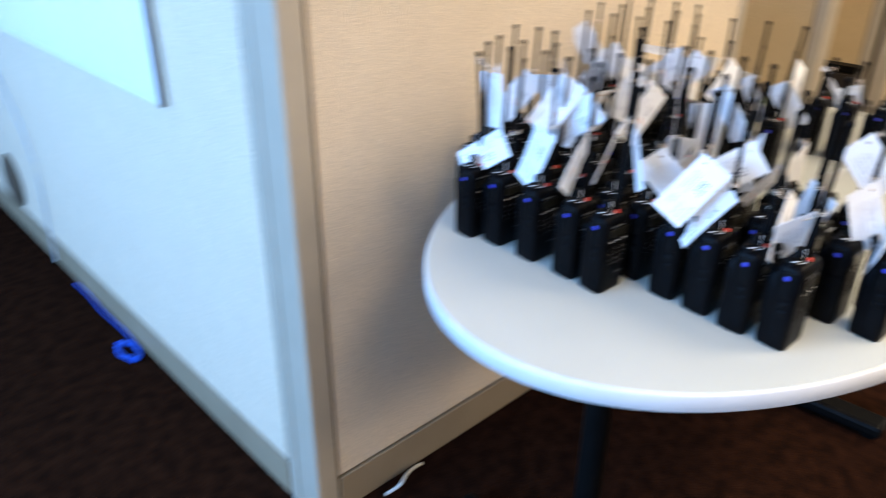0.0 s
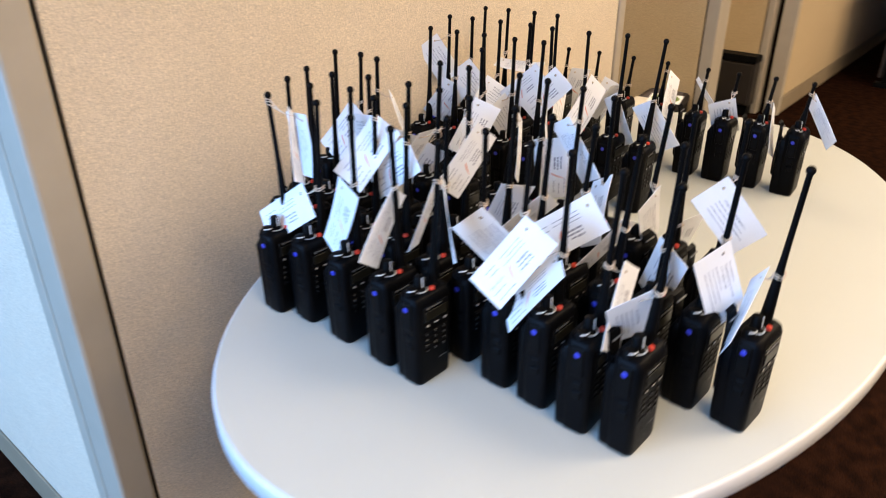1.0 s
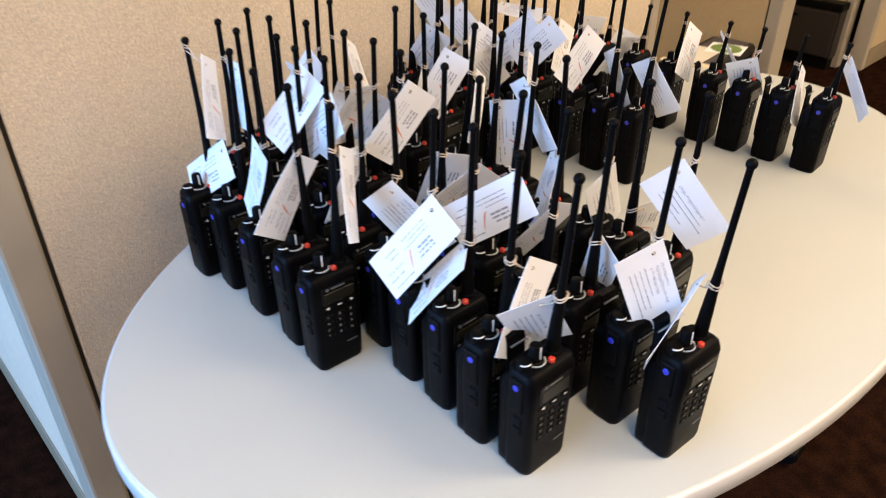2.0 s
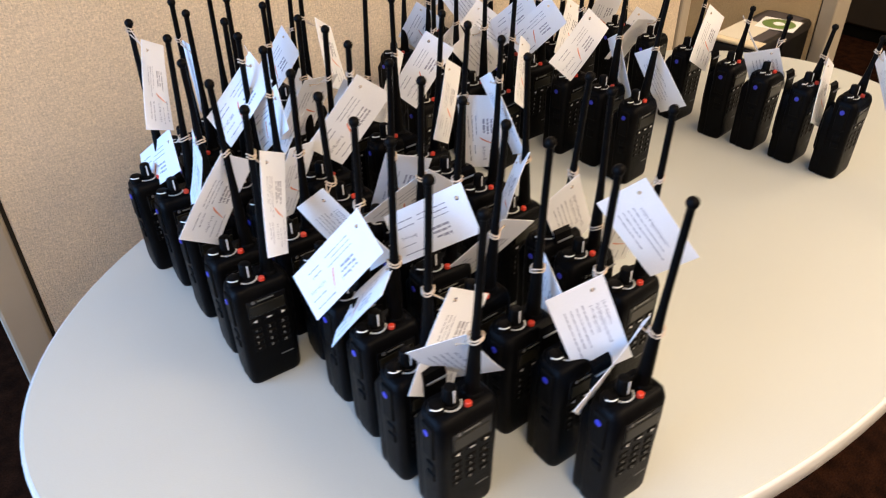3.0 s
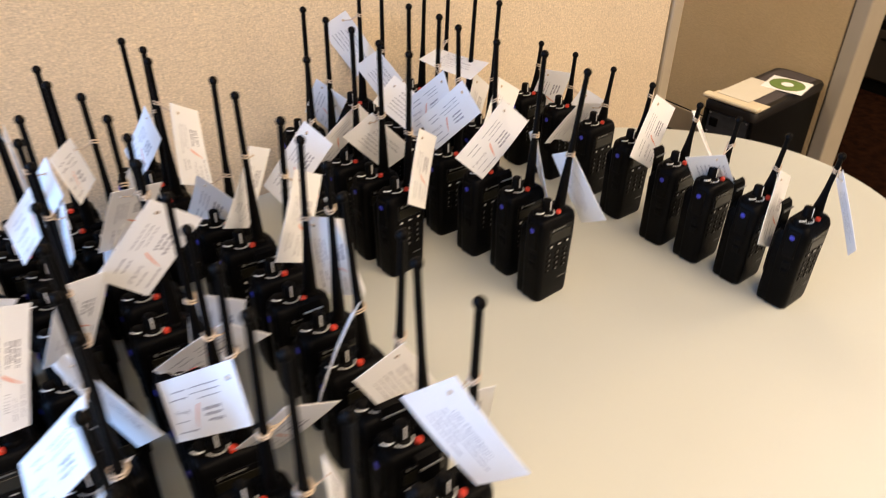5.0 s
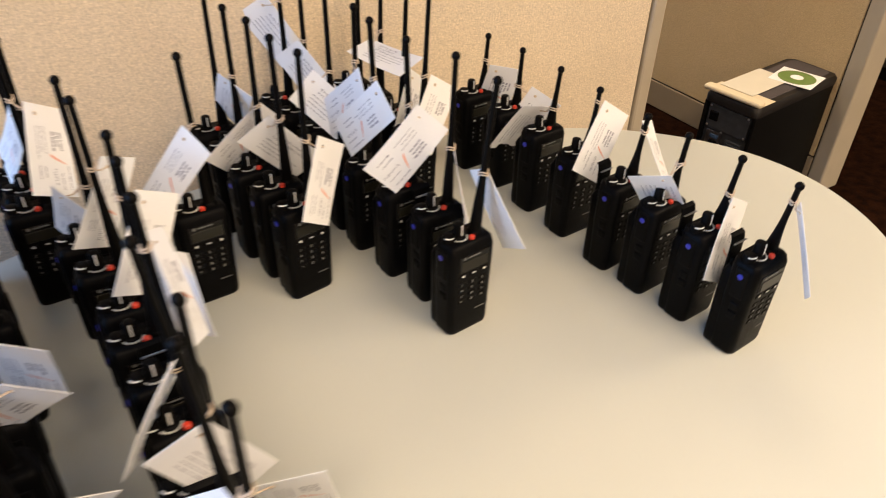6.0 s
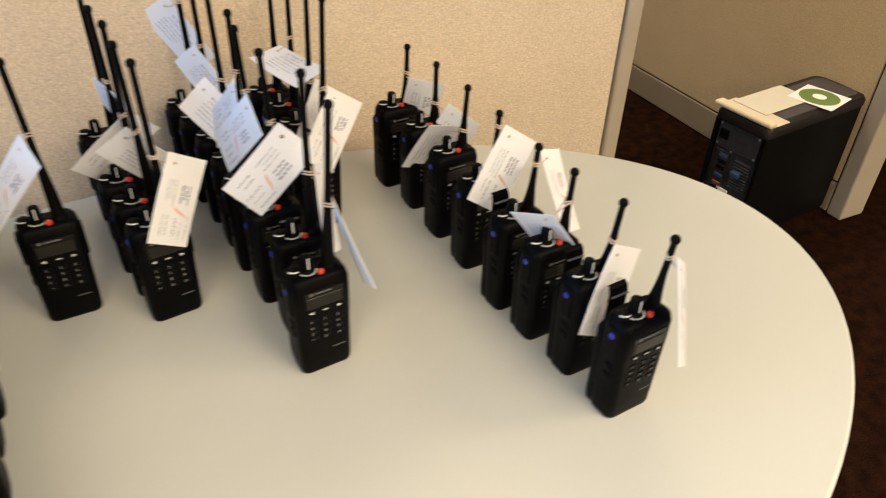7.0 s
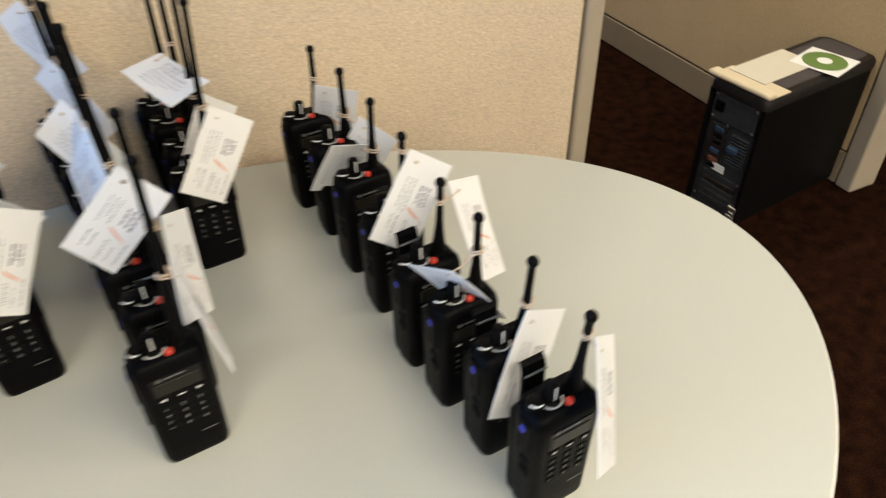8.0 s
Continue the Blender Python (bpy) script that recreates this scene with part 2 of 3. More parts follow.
def panel_run(name, length, height, thick, m, cloth, label, base=0.10, post_a=0.055, post_b=0.035):
    """An office partition along local x from 0 to length; its local y = 0 face is the near one."""
    root = empty(name, 0, 0, 0)
    root.matrix_world = m
    part("core", box(0.004, length - 0.004, 0.012, thick - 0.012, 0.02, height - 0.03), SEAM, root)
    for y0, y1 in ((0.003, 0.011), (thick - 0.011, thick - 0.003)):
        part("cloth_panel", box(post_a + 0.006, length - post_b - 0.006, y0, y1, base + 0.006, height - 0.045, 0.003), cloth, root)
        part("base_rail", box(post_a + 0.004, length - post_b - 0.004, y0 - 0.003, y1, 0.004, base, 0.003), RAIL, root)
    part("post", box(0, post_a, 0, thick, 0, height - 0.03, 0.006), TRIM, root)
    part("post", box(length - post_b, length, 0, thick, 0, height - 0.03, 0.006), TRIM, root)
    part("top_cap", box(0, length, -0.003, thick + 0.003, height - 0.03, height, 0.006), TRIM, root)
    return tagged(root, label, "partition", kind="structure")


# partition behind the table, and the one that meets it at the corner
panel_run("wall_partition_1", 2.432 - 0.835, 1.42, 0.075, pose(0.835, 0.875, 0), CLOTH, "beige fabric office partition with taupe trim")
panel_run("wall_partition_2", 2.6, 1.42, 0.075, pose(0.835, 0.952 + 2.6, 0, 0, 0, -90), CLOTH,
          "beige fabric partition lit by daylight, with taupe trim", post_a=0.04, post_b=0.04)
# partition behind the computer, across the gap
panel_run("wall_partition_3", 2.6, 1.42, 0.11, pose(3.60, 1.060 + 2.6, 0, 0, 0, -90), CLOTH_LAMPLIT,
          "fabric partition coloured for warm lamplight, with a grey base rail", base=0.11, post_a=0.04, post_b=0.055)
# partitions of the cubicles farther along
panel_run("wall_partition_4", 1.6, 1.42, 0.08, pose(4.86, 1.24 + 1.6, 0, 0, 0, -90), CLOTH_LAMPLIT, "far fabric partition coloured for warm lamplight", post_b=0.04)
panel_run("wall_partition_5", 3.4, 1.42, 0.08, pose(4.9, 1.13, 0, 0, 0, 1), CLOTH_LAMPLIT, "far partition along the aisle, coloured for warm lamplight", post_a=0.05)

# ---- the oval table ----
TABLE_X, TABLE_Y, TABLE_Z, HALF_A, HALF_B, TABLE_TURN = 1.572, 0.411, 0.74, 0.764, 0.458, 3.2


def oval(a, b, rows, sides=128):
    bm = bmesh.new()
    rings = [[bm.verts.new(((a + o) * math.cos(2 * math.pi * i / sides), (b + o) * math.sin(2 * math.pi * i / sides), z)) for i in range(sides)]
             for o, z in rows]
    for p, q in zip(rings, rings[1:]):
        for i in range(sides):
            bm.faces.new((p[i], p[(i + 1) % sides], q[(i + 1) % sides], q[i]))
    bm.faces.new(list(reversed(rings[0])))
    bm.faces.new(rings[-1])
    return bm


table = empty("oval_table", TABLE_X, TABLE_Y, 0, TABLE_TURN)
smooth(part("tabletop", oval(HALF_A, HALF_B, [(-0.004, TABLE_Z - 0.024), (-0.0035, TABLE_Z - 0.001), (-0.0045, TABLE_Z)]), LAMINATE, table))
smooth(part("edge_band", oval(HALF_A, HALF_B, [(-0.006, TABLE_Z - 0.030), (-0.002, TABLE_Z - 0.029), (0, TABLE_Z - 0.027), (0, TABLE_Z - 0.005),
                                               (-0.001, TABLE_Z - 0.0025), (-0.0035, TABLE_Z - 0.0015)]), EDGE, table), 60)
for sx in (-0.47, 0.47):
    leg = smooth(part("leg", lathe([(0.023, 0.035), (0.023, 0.68)], 24, (sx, 0)), BLACK_METAL, table))
    part("mount_plate", box(sx - 0.10, sx + 0.10, -0.18, 0.18, 0.68, TABLE_Z - 0.031, 0.004), BLACK_METAL, table)
    foot = box(sx - 0.035, sx + 0.035, -0.31, 0.31, 0.012, 0.05, 0.012)
    for sy in (-0.28, 0.28):
        merge(foot, lathe([(0.022, 0.0), (0.022, 0.014)], 16, (sx, sy)))
    part("foot", foot, BLACK_METAL, table)
tagged(table, "oval off-white laminate table on black metal legs", "table")

# ---- two-way radios ----
# Local frame of a radio: x across its front, -y out of its keypad, origin under the middle of its body.
PIN_STEEL = material("spring_steel", (0.55, 0.55, 0.56), 0.3, metal=1.0, second=(0.45, 0.45, 0.46))
LED_X, LED_Y = 0.002, -0.014
ANT_X, ANT_Y = 0.013, -0.004


def legend_mesh(text, size, gap_x, gap_z, columns):
    """Characters of the keypad in the built-in font, one below and beside the other, as one flat mesh."""
    bm = bmesh.new()
    for i, ch in enumerate(text):
        curve = bpy.data.curves.new("legend", "FONT")
        curve.body, curve.size, curve.align_x, curve.align_y = ch, size, "CENTER", "CENTER"
        ob = bpy.data.objects.new("legend", curve)
        scene.collection.objects.link(ob)
        me = bpy.data.meshes.new_from_object(ob.evaluated_get(bpy.context.evaluated_depsgraph_get()))
        tmp = bmesh.new()
        tmp.from_mesh(me)
        merge(bm, tmp, Matrix.Translation(((i % columns - 1) * gap_x, 0, -(i // columns) * gap_z)) @ pose(0, 0, 0, 90))
        bpy.data.objects.remove(ob)
        bpy.data.meshes.remove(me)
        bpy.data.curves.remove(curve)
    return bm


def antenna_mesh(height):
    """Tapered rubber whip with a ball end; it stands on its own origin."""
    k = height
    rows = [(0.0072, -0.004), (0.0072, 0.004), (0.0066, 0.010), (0.0054, 0.22 * k), (0.0041, 0.36 * k), (0.0035, 0.46 * k), (0.0032, 0.60 * k),
            (0.0030, k - 0.009)]
    rows += [(0.0048 * math.sin(a), k - 0.0048 - 0.0048 * math.cos(a)) for a in (0.75, 1.1, 1.57, 2.0, 2.4, 2.75, 3.0)]
    return lathe(rows, 14)


def make_radio(short, clip):
    root = empty("two_way_radio", 0, 0, 0)
    f, back = -0.0205, 0.0212
    body = loft([(-0.0262, 0.0248, f + 0.0026, 0.0115, 0.007, 0.0), (-0.0281, 0.0267, f + 0.0012, 0.0115, 0.008, 0.0016),
                 (-0.0290, 0.0276, f + 0.0004, 0.0115, 0.008, 0.006), (-0.0294, 0.0280, f, 0.0115, 0.008, 0.022),
                 (-0.0300, 0.0286, f, 0.0115, 0.007, 0.060),
                 (-0.0306, 0.0292, f - 0.0003, 0.0115, 0.007, 0.076), (-0.0310, 0.0296, f - 0.001, 0.0115, 0.008, 0.092),
                 (-0.0310, 0.0296, f - 0.001, 0.0115, 0.008, 0.112), (-0.0300, 0.0286, f + 0.0012, 0.0115, 0.008, 0.119),
                 (-0.0260, 0.0250, f + 0.004, 0.0115, 0.006, 0.1225)])
    body = smooth(part("body", body, PLASTIC, root), 50)
    battery = loft([(-0.0250, 0.0236, -0.002, back - 0.002, 0.004, 0.0004), (-0.0272, 0.0258, -0.002, back - 0.0006, 0.006, 0.003),
                    (-0.0282, 0.0268, -0.002, back, 0.007, 0.012), (-0.0286, 0.0272, -0.002, back, 0.007, 0.060), (-0.0290, 0.0276, -0.002, back, 0.006, 0.098),
                    (-0.0255, 0.0240, -0.002, back - 0.004, 0.005, 0.107)])
    smooth(part("battery", battery, PLASTIC, root), 50)
    # front
    part("display_bezel", box(-0.0205, 0.0205, f - 0.0018, f + 0.003, 0.0880, 0.1095, 0.0012), BEZEL, body)
    part("display", box(-0.0178, 0.0178, f - 0.0024, f, 0.0900, 0.1025, 0.0003, 1), LCD, body, "grey-green display window")
    logo = lathe([(0.0019, 0), (0.0019, 0.0005)], 12)
    logo.transform(pose(-0.0135, f - 0.0017, 0.1068, 90))
    box(-0.0095, 0.0075, f - 0.0022, f - 0.0017, 0.1060, 0.1076, bm=logo)
    part("badge", logo, GREY_INK, body)
    for r in range(4):
        for c in range(3):
            x, z = (c - 1) * 0.0142, 0.0715 - r * 0.0080
            part("key", box(x - 0.0052, x + 0.0052, f - 0.0010, f + 0.003, z - 0.0028, z + 0.0028, 0.0009, 1), KEY, body)
    for c in range(3):
        x = (c - 1) * 0.0150
        part("key", box(x - 0.0056, x + 0.0056, f - 0.0016, f + 0.003, 0.0806, 0.0864, 0.0012, 1), KEY, body)
    ink = legend_mesh("123456789*0#", 0.0046, 0.0142, 0.0080, 3)
    ink.transform(Matrix.Translation((-0.0012, f - 0.00125, 0.0715)))
    part("key_legend", ink, LEGEND_INK, body)
    nav = bmesh.new()
    for sx in (-1, 1):
        tip = [nav.verts.new((sx * 0.0150 + sx * dx, f - 0.0019, 0.0836 + dz)) for dx, dz in ((0.0022, 0), (-0.002, 0.002), (-0.002, -0.002))]
        nav.faces.new(tip if sx < 0 else list(reversed(tip)))
    box(-0.0024, 0.0024, f - 0.0019, f - 0.0015, 0.0829, 0.0842, bm=nav)
    part("navigation_print", nav, WHITE_INK, body)
    part("model_bar", box(0.006, 0.0195, f - 0.0003, f + 0.002, 0.0285, 0.0297), GREY_INK, body)
    # top
    collar = lathe([(0.0082, 0.1215), (0.0082, 0.1245), (0.0070, 0.1255)], 20, (-0.0085, -0.003))
    smooth(part("knob_collar", collar, PLASTIC, body))
    ticks = bmesh.new()
    for i in range(11):
        a = radians(200 + 14 * i)
        x, y = -0.0085 + 0.0094 * math.cos(a), -0.003 + 0.0094 * math.sin(a)
        box(x - 0.0006, x + 0.0006, y - 0.0006, y + 0.0006, 0.1222, 0.1237, bm=ticks)
    part("tick_ring", ticks, WHITE_INK, body)
    knob = smooth(part("channel_knob", lathe([(0.0064, 0.1255), (0.0058, 0.139), (0.0050, 0.1405), (0.0030, 0.1412)], 18, (-0.0085, -0.003)), RUBBER, body))
    part("pointer", box(-0.0093, -0.0077, -0.0094, -0.0084, 0.1275, 0.1405, 0.0003, 1), WHITE_INK, knob)
    volume = smooth(part("volume_knob", lathe([(0.0072, 0.119), (0.0070, 0.127), (0.0060, 0.1290), (0.003, 0.1297)], 18, (-0.0212, -0.002)), RUBBER, body))
    arc = [(-0.0212 + 0.0066 * math.cos(radians(a)), -0.002 + 0.0066 * math.sin(radians(a)), 0.1280) for a in range(195, 300, 15)]
    part("pointer", tube(arc, 0.0007, 6), WHITE_INK, volume)
    smooth(part("emergency_button", lathe([(0.0031, 0.120), (0.0031, 0.1256), (0.0022, 0.1265)], 16, (LED_X, LED_Y + 0.001)), ORANGE, body, "orange emergency button"))
    smooth(part("antenna_socket", lathe([(0.0092, 0.119), (0.0088, 0.1245), (0.0074, 0.1262)], 18, (ANT_X, ANT_Y)), PLASTIC, body))
    # sides
    ptt = part("talk_button", box(-0.0330, -0.027, -0.0130, 0.0030, 0.078, 0.115, 0.0022), RUBBER, body)
    dot = lathe([(0.0033, 0), (0.0033, 0.0006), (0.0022, 0.0010)], 14)
    dot.transform(pose(-0.0328, -0.0045, 0.1060, 0, -90))
    part("dot", dot, BLUE_DOT, ptt, "round blue dot")
    for z in (0.050, 0.062):
        part("side_button", box(-0.0318, -0.026, -0.012, -0.001, z, z + 0.0095, 0.0018), RUBBER, body)
    part("connector_cover", box(0.0272, 0.0312, -0.0125, 0.001, 0.074, 0.112, 0.0015), RUBBER, body)
    if clip:
        bend = [(0.0222, 0.030), (0.0245, 0.034), (0.0250, 0.060), (0.0240, 0.105), (0.0245, 0.124), (0.0262, 0.1305), (0.0285, 0.1320)]
        cm = bmesh.new()
        for x0, x1 in ((-0.013, 0.009),):
            front = [(cm.verts.new((x0, y, z)), cm.verts.new((x1, y, z))) for y, z in bend]
            back = [(cm.verts.new((x0, y + 0.0022, z + 0.0012)), cm.verts.new((x1, y + 0.0022, z + 0.0012))) for y, z in bend]
            for i in range(len(bend) - 1):
                cm.faces.new((front[i][0], front[i][1], front[i + 1][1], front[i + 1][0]))
                cm.faces.new((back[i][1], back[i][0], back[i + 1][0], back[i + 1][1]))
                cm.faces.new((front[i][1], back[i][1], back[i + 1][1], front[i + 1][1]))
                cm.faces.new((back[i][0], front[i][0], front[i + 1][0], back[i + 1][0]))
            cm.faces.new((front[0][0], back[0][0], back[0][1], front[0][1]))
            cm.faces.new((front[-1][1], back[-1][1], back[-1][0], front[-1][0]))
        box(-0.009, 0.005, 0.0205, 0.0255, 0.090, 0.104, 0.001, bm=cm)
        bmesh.ops.recalc_face_normals(cm, faces=cm.faces)
        clip_part = part("belt_clip", cm, PLASTIC, root, "curved black belt clip")
        pin = tube([(-0.012, 0.0222, 0.1235), (0.008, 0.0222, 0.1235)], 0.0011, 8)
        smooth(part("spring_pin", pin, PIN_STEEL, clip_part, "bright steel spring pin"))
    antenna = smooth(part("antenna", antenna_mesh(0.088 if short else 0.180), RUBBER, root), 60)
    antenna.location = (ANT_X, ANT_Y, 0.122)
    tagged(root, "black handheld two-way radio with a short stubby antenna" if short else "black handheld two-way radio with a long whip antenna",
           "two-way radio")
    return root


RADIOS = {(short, clip): make_radio(short, clip) for short in (False, True) for clip in (False, True)}
USED = set()
ANTENNAS = {}


def stand(mark, led, tip, yaw=0.0, short=False, clip=False, group="radios in files on the table"):
    """Stands a radio on the table by the place of its orange button, its antenna leaning to the tip's place."""
    key = (short, clip)
    turn = Matrix.Rotation(radians(yaw), 3, "Z")
    off = turn @ Vector((LED_X, LED_Y, 0))
    m = pose(led[0] - off.x, led[1] - off.y, TABLE_Z, 0, 0, yaw)
    if key in USED:
        ob = copy_thing(RADIOS[key], m)
    else:
        ob = RADIOS[key]
        ob.matrix_basis = m
        USED.add(key)
    lean = m.inverted() @ Vector((tip[0], tip[1], TABLE_Z + (0.205 if short else 0.298)))
    way = lean - Vector((ANT_X, ANT_Y, 0.122))
    ANTENNAS[mark] = (m @ Vector((ANT_X, ANT_Y, 0.122)), m @ lean)
    for child in ob.children:
        if child.name.startswith("antenna"):
            child.rotation_mode = "QUATERNION"
            child.rotation_quaternion = Vector((0, 0, 1)).rotation_difference(way)
    return tagged(ob, group=group)


def file_of(letter, leds, leans, yaws, clips=(), short=False, group="radios in files on the table"):
    for i, (x, y) in enumerate(leds):
        dx, dy = leans[i % len(leans)]
        stand(letter + str(i), (x, y), (x + dx, y + dy), yaws[i % len(yaws)], short, i in clips, group)


# first block: four close files, back to front
file_of("A", [(1.050, 0.627), (1.062, 0.573), (1.061, 0.499), (1.060, 0.423), (1.056, 0.368)],
        [(0.019, 0.035), (0.020, 0.007), (0.006, 0.003), (0.007, 0.014), (0.012, -0.002)], [2, -1, 1, 0, -2])
file_of("B", [(1.122, 0.698), (1.120, 0.648), (1.142, 0.593), (1.133, 0.539), (1.135, 0.485), (1.125, 0.410),
         (1.130, 0.353), (1.118, 0.288), (1.115, 0.232), (1.109, 0.175), (1.111, 0.120)],
        [(0.010, 0.003), (0.009, 0.001), (0.009, 0.001), (0.009, 0.001), (0.009, 0.001), (0.011, 0.003),
         (0.0, -0.001), (0.009, 0.001), (0.015, 0.009), (0.009, 0.001), (0.009, -0.002)], [1, -2, 3, 0, -1, 2, -3, 1, 0, 2, -1], (8, 10))
file_of("C", [(1.178, 0.725), (1.180, 0.671), (1.203, 0.620), (1.211, 0.553), (1.215, 0.502), (1.208, 0.444), (1.213, 0.378),
         (1.211, 0.324), (1.209, 0.272), (1.209, 0.213), (1.215, 0.159), (1.224, 0.103), (1.224, 0.043)],
        [(0.009, 0.001), (0.008, 0.001), (0.007, 0.001), (0.008, 0.0), (0.009, 0.0), (0.010, 0.002), (0.009, 0.0),
         (0.009, 0.0), (0.013, -0.005), (0.011, -0.004), (0.010, 0.005), (0.009, 0.0), (0.013, 0.0)],
        [0, 2, -2, 1, 3, -1, 0, 2, -3, 1, 0, -2, -3], (2, 7, 11, 12))
file_of("D", [(1.281, 0.780), (1.288, 0.733), (1.286, 0.688), (1.324, 0.598), (1.332, 0.540), (1.340, 0.470), (1.338, 0.419),
         (1.343, 0.362), (1.341, 0.305), (1.338, 0.243), (1.337, 0.199), (1.337, 0.138)],
        [(0.006, -0.003), (0.012, -0.001), (0.008, 0.002), (0.011, 0.0), (0.007, 0.006), (0.013, -0.004), (0.013, -0.001),
         (0.006, -0.001), (-0.005, 0.003), (0.009, -0.006), (-0.001, 0.002), (0.009, 0.005)],
        [1, -2, 2, 0, -1, 2, -2, 1, 3, 0, -2, 2], (5, 7, 10, 11))
# second block: a radio by itself and three shorter files
stand("S0", (1.441, 0.602), (1.445, 0.605), 4)
file_of("E", [(1.516, 0.785), (1.522, 0.728), (1.527, 0.660), (1.536, 0.607), (1.545, 0.557)],
        [(0.009, 0.002), (0.008, 0.001), (0.012, 0.015), (0.006, 0.005), (0.007, 0.003)], [4, 2, 6, 3, 9])
file_of("F", [(1.630, 0.836), (1.640, 0.785), (1.648, 0.725), (1.655, 0.662), (1.656, 0.606), (1.665, 0.537), (1.676, 0.474), (1.672, 0.410)],
        [(0.006, 0.0), (0.007, 0.003), (0.007, 0.002), (0.009, 0.003), (0.003, 0.008), (0.001, 0.006), (0.012, 0.006), (0.018, 0.0)],
        [2, 5, 1, 4, 2, 6, 3, 6], (6,))
file_of("G", [(1.742, 0.836), (1.750, 0.783), (1.755, 0.722), (1.752, 0.660)],
        [(0.012, 0.004), (0.014, 0.006), (0.016, 0.008), (0.022, 0.018)], [3, 0, 4, 6])
# third block: one loose file with short antennas
file_of("H", [(1.893, 0.722), (1.904, 0.652), (1.906, 0.575), (1.908, 0.500), (1.907, 0.416), (1.913, 0.357), (1.921, 0.293), (1.927, 0.227)],
        [(0.009, 0.003), (0.008, 0.004), (0.010, 0.003), (0.009, 0.003)], [5, 3, 6, 4, 7, 5, 4, 5], (4, 6, 7), short=True)
for key, ob in RADIOS.items():
    if key not in USED:
        for o in (*ob.children_recursive, ob):
            bpy.data.objects.remove(o)

# ---- printed tags tied to the antennas ----
CARD = material("white_card", (0.92, 0.93, 0.95), 0.7, second=(0.89, 0.90, 0.92), scale=30, grain=0.03, grain_scale=900, per_object=0.04)


def let_light_through(m, share, colour):
    """Thin paper: part of the light that falls on one side leaves by the other."""
    n, l = m.node_tree.nodes, m.node_tree.links
    thin = n.new("ShaderNodeBsdfTranslucent")
    thin.inputs[0].default_value = (*colour, 1)
    both = n.new("ShaderNodeMixShader")
    both.inputs[0].default_value = share
    l.new(n["Principled BSDF"].outputs[0], both.inputs[1])
    l.new(thin.outputs[0], both.inputs[2])
    l.new(both.outputs[0], n["Material Output"].inputs[0])


let_light_through(CARD, 0.24, (0.90, 0.90, 0.88))
INK = material("grey_blue_ink", (0.20, 0.20, 0.25), 0.7, second=(0.50, 0.50, 0.55), scale=300, mix=0.5)
SWOOSH = material("orange_red_ink", (0.80, 0.20, 0.08), 0.7, second=(0.76, 0.34, 0.22), scale=300)
BAND = material("beige_elastic_band", (0.62, 0.50, 0.38), 0.7, second=(0.55, 0.44, 0.33), scale=200)
CARD_L, CARD_W, HOLE_U, HOLE_V = 0.095, 0.050, 0.010, 0.012
tag_dice = random.Random(11)


def card_point(u, v, lift, curl, twist):
    """A point of the curled card: u along it, v across it, lift off its middle plane."""
    k = u / CARD_L
    bend = curl * (k * k - 0.35 * k) + twist * (k - 0.3) * (v / CARD_W - 0.5)
    slope = curl * (2 * k - 0.35) / CARD_L
    return Vector((u - lift * slope, v, bend + lift))


def card_mesh(curl, twist):
    th = 0.0003
    us = [0.0, 0.0075, 0.0125] + [0.0125 + (CARD_L - 0.0125) * i / 12 for i in range(1, 13)]
    vs = [0.0, 0.0095, 0.0145] + [0.0145 + (CARD_W - 0.0145) * i / 4 for i in range(1, 5)]
    nu, nv = len(us) - 1, len(vs) - 1
    bm = bmesh.new()
    skins = []
    for lift in (th, -th):
        skins.append([[bm.verts.new(card_point(us[i], vs[j], lift, curl, twist)) for j in range(nv + 1)] for i in range(nu + 1)])
    a, b = skins
    for i in range(nu):
        for j in range(nv):
            # one cell carries the round punched hole
            if i == 1 and j == 1:
                for skin, lift in ((a, th), (b, -th)):
                    ring = [bm.verts.new(card_point(0.010 + 0.0023 * math.cos(radians(q)), 0.012 + 0.0023 * math.sin(radians(q)), lift, curl, twist))
                            for q in range(225, 585, 45)]
                    edge = [skin[1][1], skin[2][1], skin[2][2], skin[1][2]]
                    for k in range(4):
                        q = (edge[k], edge[(k + 1) % 4], ring[(2 * k + 2) % 8], ring[2 * k + 1], ring[2 * k])
                        bm.faces.new(q if lift > 0 else tuple(reversed(q)))
                continue
            bm.faces.new((a[i][j], a[i + 1][j], a[i + 1][j + 1], a[i][j + 1]))
            bm.faces.new((b[i][j + 1], b[i + 1][j + 1], b[i + 1][j], b[i][j]))
    rim = [(i, 0) for i in range(nu)] + [(nu, j) for j in range(nv)] + [(i, nv) for i in range(nu, 0, -1)] + [(0, j) for j in range(nv, 0, -1)]
    for (i, j), (k, l) in zip(rim, rim[1:] + rim[:1]):
        bm.faces.new((a[k][l], a[i][j], b[i][j], b[k][l]))
    return bm


def print_mesh(rows, lift, curl, twist):
    """Ink bars (u0, u1, v0, v1) that follow the card."""
    bm = bmesh.new()
    for u0, u1, v0, v1 in rows:
        n = max(1, int((u1 - u0) / 0.008))
        for i in range(n):
            p, q = u0 + (u1 - u0) * i / n, u0 + (u1 - u0) * (i + 1) / n
            quad = [bm.verts.new(card_point(u, v, lift, curl, twist)) for u, v in ((p, v0), (q, v0), (q, v1), (p, v1))]
            bm.faces.new(quad if lift > 0 else list(reversed(quad)))
    return bm


